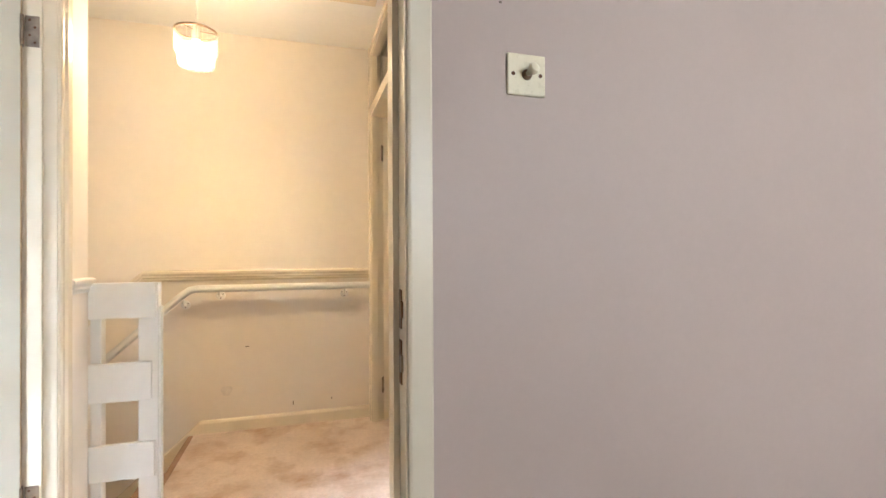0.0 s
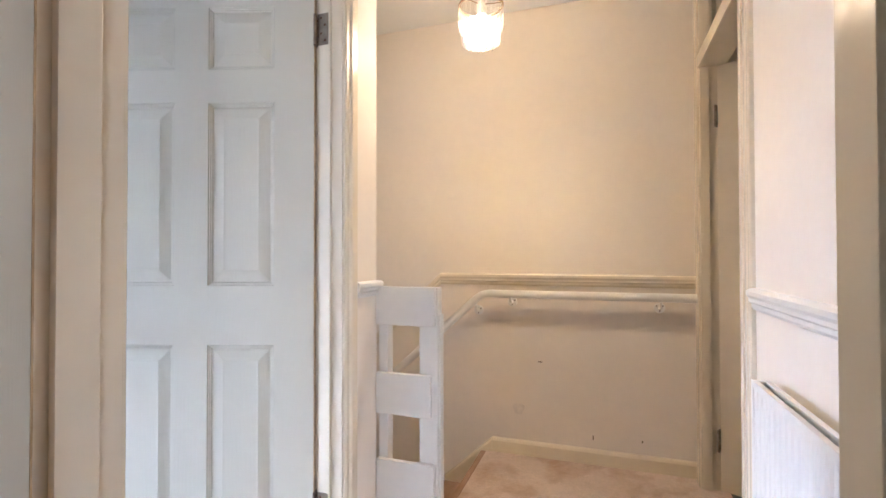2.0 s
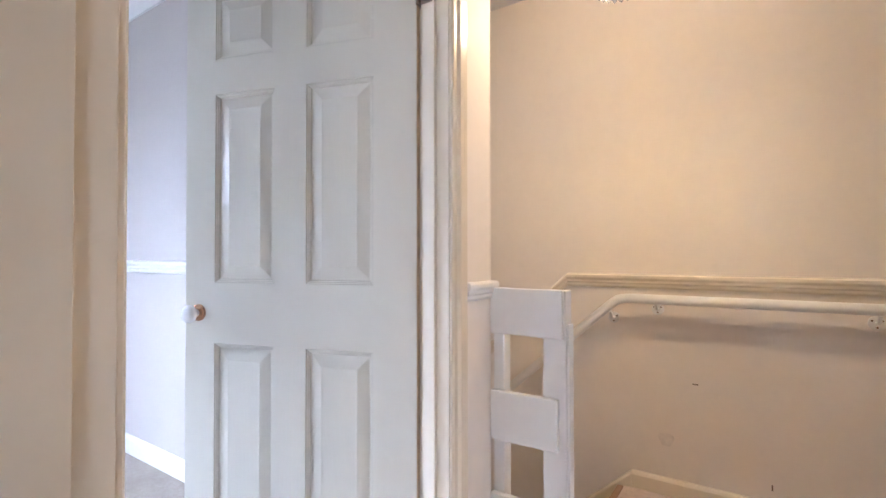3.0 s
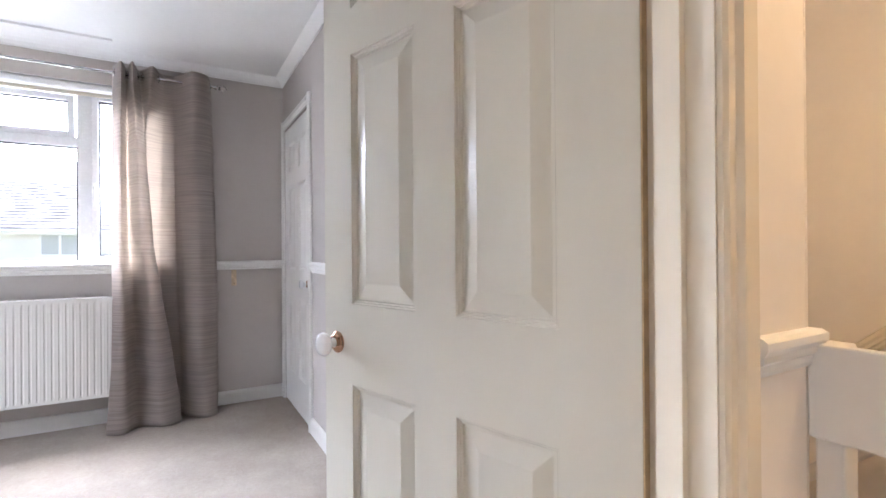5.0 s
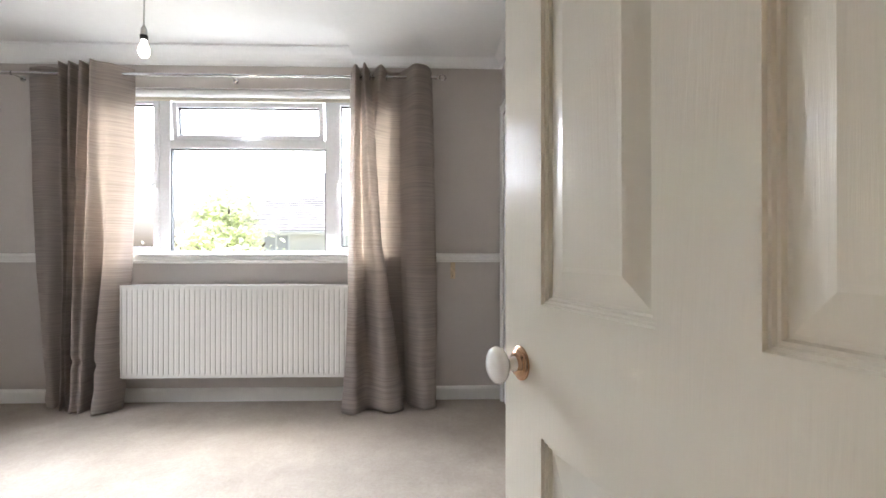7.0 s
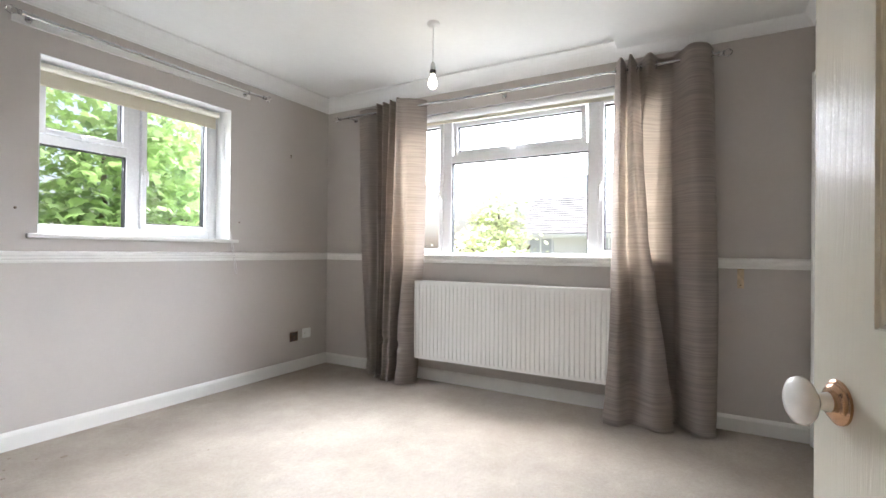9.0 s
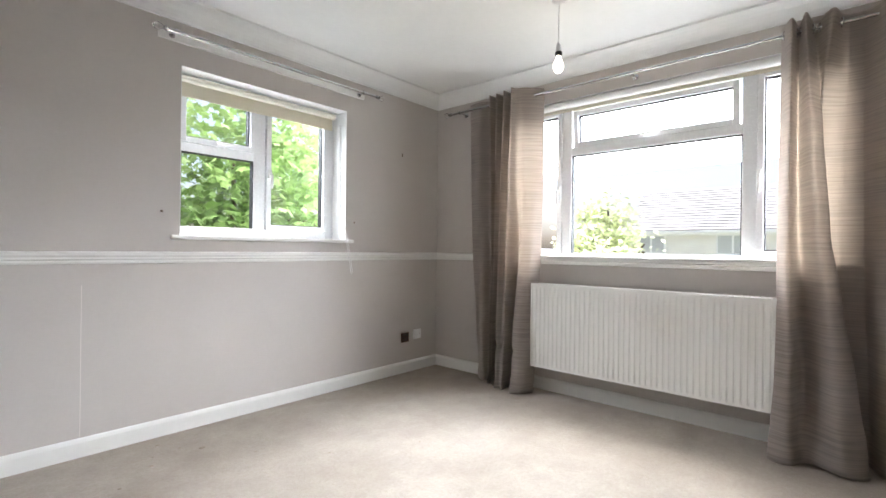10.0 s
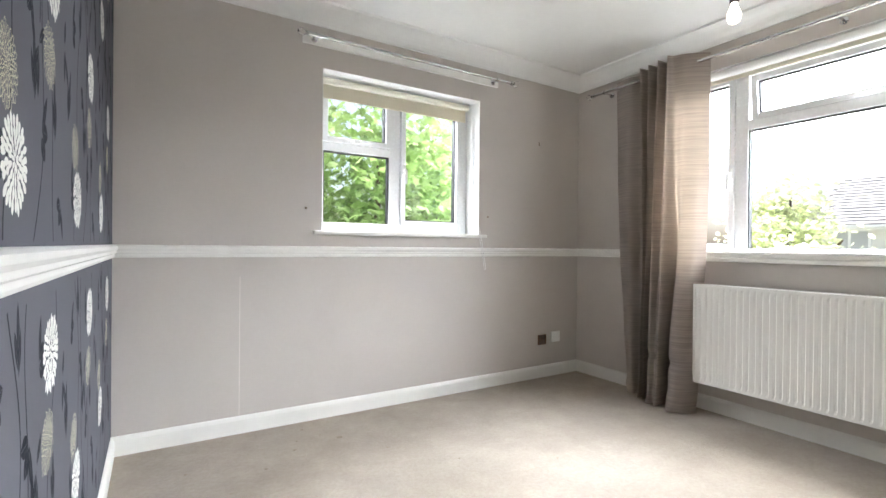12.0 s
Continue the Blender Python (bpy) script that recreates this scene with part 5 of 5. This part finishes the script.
def add_outline(bm, pts, lift, wide):
    """A thin printed line round a shape."""
    n = len(pts)
    cx, cy = sum(p[0] for p in pts) / n, sum(p[1] for p in pts) / n
    inner = []
    for a, b in pts:
        d = math.hypot(a - cx, b - cy) or 1
        k = max(0.2, 1 - wide / d)
        inner.append((cx + (a - cx) * k, cy + (b - cy) * k))
    o = [bm.verts.new(p) for p in flat(pts, lift)]
    i2 = [bm.verts.new(p) for p in flat(inner, lift)]
    for q in range(n):
        bm.faces.new((o[q], o[(q + 1) % n], i2[(q + 1) % n], i2[q]))


def bloom(outline, seed):
    rnd = random.Random(seed)
    bm = bmesh.new()
    for r0, r1, wide, cnt, lift in ((0.050, 0.078, 0.0085, 26, 0.0006), (0.034, 0.057, 0.0078, 20, 0.0008), (0.018, 0.040, 0.0068, 14, 0.0010), (0.003, 0.022, 0.005, 8, 0.0012)):
        for k in range(cnt):
            a = 2 * math.pi * (k + rnd.uniform(-0.15, 0.15)) / cnt + r0 * 40
            pts = petal_points(r0, r1 * rnd.uniform(0.93, 1.07), wide, a)
            pts = [(p * 0.95, q * (0.86 if q > 0 else 1.0)) for p, q in pts]
            if outline:
                add_outline(bm, pts, lift, 0.0018)
            else:
                add_face(bm, flat(pts, lift))
    return finish(bm, "flower_print", M_PETAL2 if outline else M_PETAL)


def leaf_shape(bm, y, z, turn, length, wide):
    """One printed leaf that grows from (y, z), turned from upright, with a paler rib down its middle."""
    half = [(0.0, 0.06), (0.12, 0.42), (0.3, 0.85), (0.5, 1.0), (0.7, 0.85), (0.88, 0.45), (1.0, 0.0)]
    ca, sa = math.cos(turn), math.sin(turn)

    def at(p, w):
        return (-0.0005, y - (p * sa + w * ca), z + p * ca - w * sa)

    for side in (1, -1):
        ring = [(p * length, side * w * wide / 2) for p, w in half] + [(0.97 * length, side * 0.0005), (0.1 * length, side * 0.0009)]
        bm.faces.new([bm.verts.new(at(p, w)) for p, w in ring])


def leaf_print(kind):
    """Kinds of sprig in the print: three slim leaves, a drooping pair, or two oval ones with a slim one."""
    bm = bmesh.new()
    if kind == 0:
        for z, turn, length in ((0.0, 0.22, 0.105), (0.012, -0.30, 0.10), (0.045, 0.02, 0.12)):
            leaf_shape(bm, 0, z, turn, length, 0.026)
    elif kind == 1:
        for z, turn, length in ((0.0, 2.85, 0.115), (0.01, 3.5, 0.10), (0.02, 0.5, 0.08)):
            leaf_shape(bm, 0, z, turn, length, 0.028)
    else:
        leaf_shape(bm, 0, 0.01, 1.15, 0.062, 0.044)
        leaf_shape(bm, 0, -0.008, 1.95, 0.062, 0.044)
        leaf_shape(bm, 0, 0.0, 0.1, 0.11, 0.028)
    return finish(bm, "leaf_print", M_LEAFPRINT)


white_bloom, cream_bloom = bloom(False, 1), bloom(True, 2)
sprigs = [leaf_print(k) for k in range(3)]
rnd = random.Random(21)
PY, PZ = 0.655, 0.735


def print_at(name, mesh, y, z, turn=0.0, size=1.0):
    if -0.2 < y < 2.36 and 0.14 < z < 2.27 and not 0.93 < z < 1.07:
        ob = new(name, mesh)
        ob.parent = wallpaper_wall
        ob.matrix_basis = pose(BX1, y, z, turn) @ Matrix.Scale(size, 4)


def stem_print(points, wide=0.003):
    bm = bmesh.new()
    last = None
    n = len(points)
    for i, (y, z) in enumerate(points):
        ya, za = points[max(i - 1, 0)]
        yb, zb_ = points[min(i + 1, n - 1)]
        d = math.hypot(yb - ya, zb_ - za) or 1
        ny, nz = -(zb_ - za) / d * wide, (yb - ya) / d * wide
        pair = (bm.verts.new((BX1 - 0.0004, y + ny, z + nz)), bm.verts.new((BX1 - 0.0004, y - ny, z - nz)))
        if last:
            bm.faces.new((last[0], last[1], pair[1], pair[0]))
        last = pair
    part("stem_print", bm, M_STEMPRINT, wallpaper_wall)


for col in range(-3, 3):
    for rowk in range(-1, 4):
        ya, za = 1.33 + PY * col, 0.825 + PZ * rowk
        yb, zb3 = 1.62 + PY * col, 0.42 + PZ * rowk
        print_at("flower_print", white_bloom, ya, za, rnd.uniform(-15, 15), 1.08)
        print_at("flower_print", cream_bloom, ya + 0.03, za - 0.165, rnd.uniform(-15, 15), 0.84)
        print_at("flower_print", white_bloom, yb, zb3, rnd.uniform(-15, 15), 1.05)
        print_at("flower_print", cream_bloom, yb + 0.045, zb3 + 0.125, rnd.uniform(-15, 15), 0.82)
        for y, z in ((ya, za), (yb, zb3)):
            for dy, dz, kind, turn in ((0.11, 0.0, 2, 0), (0.13, -0.19, 1, 10), (-0.13, 0.12, 0, -8), (-0.15, -0.10, 1, -14), (0.17, 0.16, 0, 10), (-0.03, -0.32, 0, 0), (-0.10, 0.29, 2, 160), (0.10, -0.33, 2, 20)):
                print_at("leaf_print", sprigs[kind], y + dy, z + dz, turn + rnd.uniform(-10, 10), rnd.uniform(0.68, 0.86))
        # an arched stem that nods over beside each white bloom
        if -0.1 < ya + 0.1 < 2.2 and 0.35 < za + 0.15 < 2.1 and not 0.75 < za + 0.15 < 1.07:
            arch = [(ya + 0.12 - 0.055 * (1 - math.cos(q * 0.3)), za - 0.14 + 0.34 * math.sin(q * 0.157)) for q in range(14)]
            stem_print([(y, z) for y, z in arch if z < 2.3])
STEM_LOW = [0.1 + 0.03 * q for q in range(29)]
STEM_HIGH = [1.04 + 0.03 * q for q in range(43)]
for col in range(-3, 3):
    for k, (base, sway) in enumerate(((1.33, 0.045), (1.62, 0.05), (1.48, 0.07))):
        yc = base + PY * col
        if -0.12 < yc < 2.26:
            for run in (STEM_LOW, STEM_HIGH):
                stem_print([(yc + sway * math.sin(5.1 * z + k * 2) + 0.02 * math.sin(13 * z + k), z) for z in run])

# ---- worn marks ----
mk = part("wall_scuff", boxed((0.296, AY1 - 0.0008, 1.562), (0.302, AY1, 1.566)), M_SCUFF)
tagged(mk, "small grey nick in the mauve beige wall", "scuff")
bm = bmesh.new()
bm.faces.new([bm.verts.new((-0.516 + (0.030 + 0.006 * math.sin(3 * a)) * math.cos(a), LY1 - 0.0004, 0.24 + (0.034 + 0.005 * math.cos(2 * a)) * math.sin(a))) for a in [math.pi * k / 12 for k in range(24)]])
tagged(part("wall_smudge", bm, M_STAIN), "faint round smudge on the landing wall", "smudge")
for x, z, w, h in ((-0.40, 0.5, 0.011, 0.0025), (-0.133, 0.131, 0.0025, 0.012), (0.1, 0.14, 0.003, 0.006)):
    mk = part("wall_scuff", boxed((x - w, LY1 - 0.0008, z - h), (x + w, LY1, z + h)), M_SCUFF)
    tagged(mk, "thin dark scuff on the landing wall", "scuff")
for x, y, r in ((-2.032, 0.082, 0.014), (-1.883, -0.12, 0.007), (-1.785, 0.121, 0.008), (-1.95, 0.0, 0.005), (-2.87, 0.862, 0.006), (-1.3, 0.134, 0.006), (-1.82, 0.02, 0.005), (-1.62, 0.26, 0.007), (-2.2, 0.33, 0.006), (-2.45, 0.62, 0.005), (-1.45, 0.41, 0.005)):
    bm = boxed((x - r, y - r * 0.6, 0.0005), (x + r, y + r * 0.6, 0.005), 0.002)
    mk = part("carpet_debris", bm, M_FLAKE)
    tagged(mk, "flake of dried debris on the beige carpet", "debris")
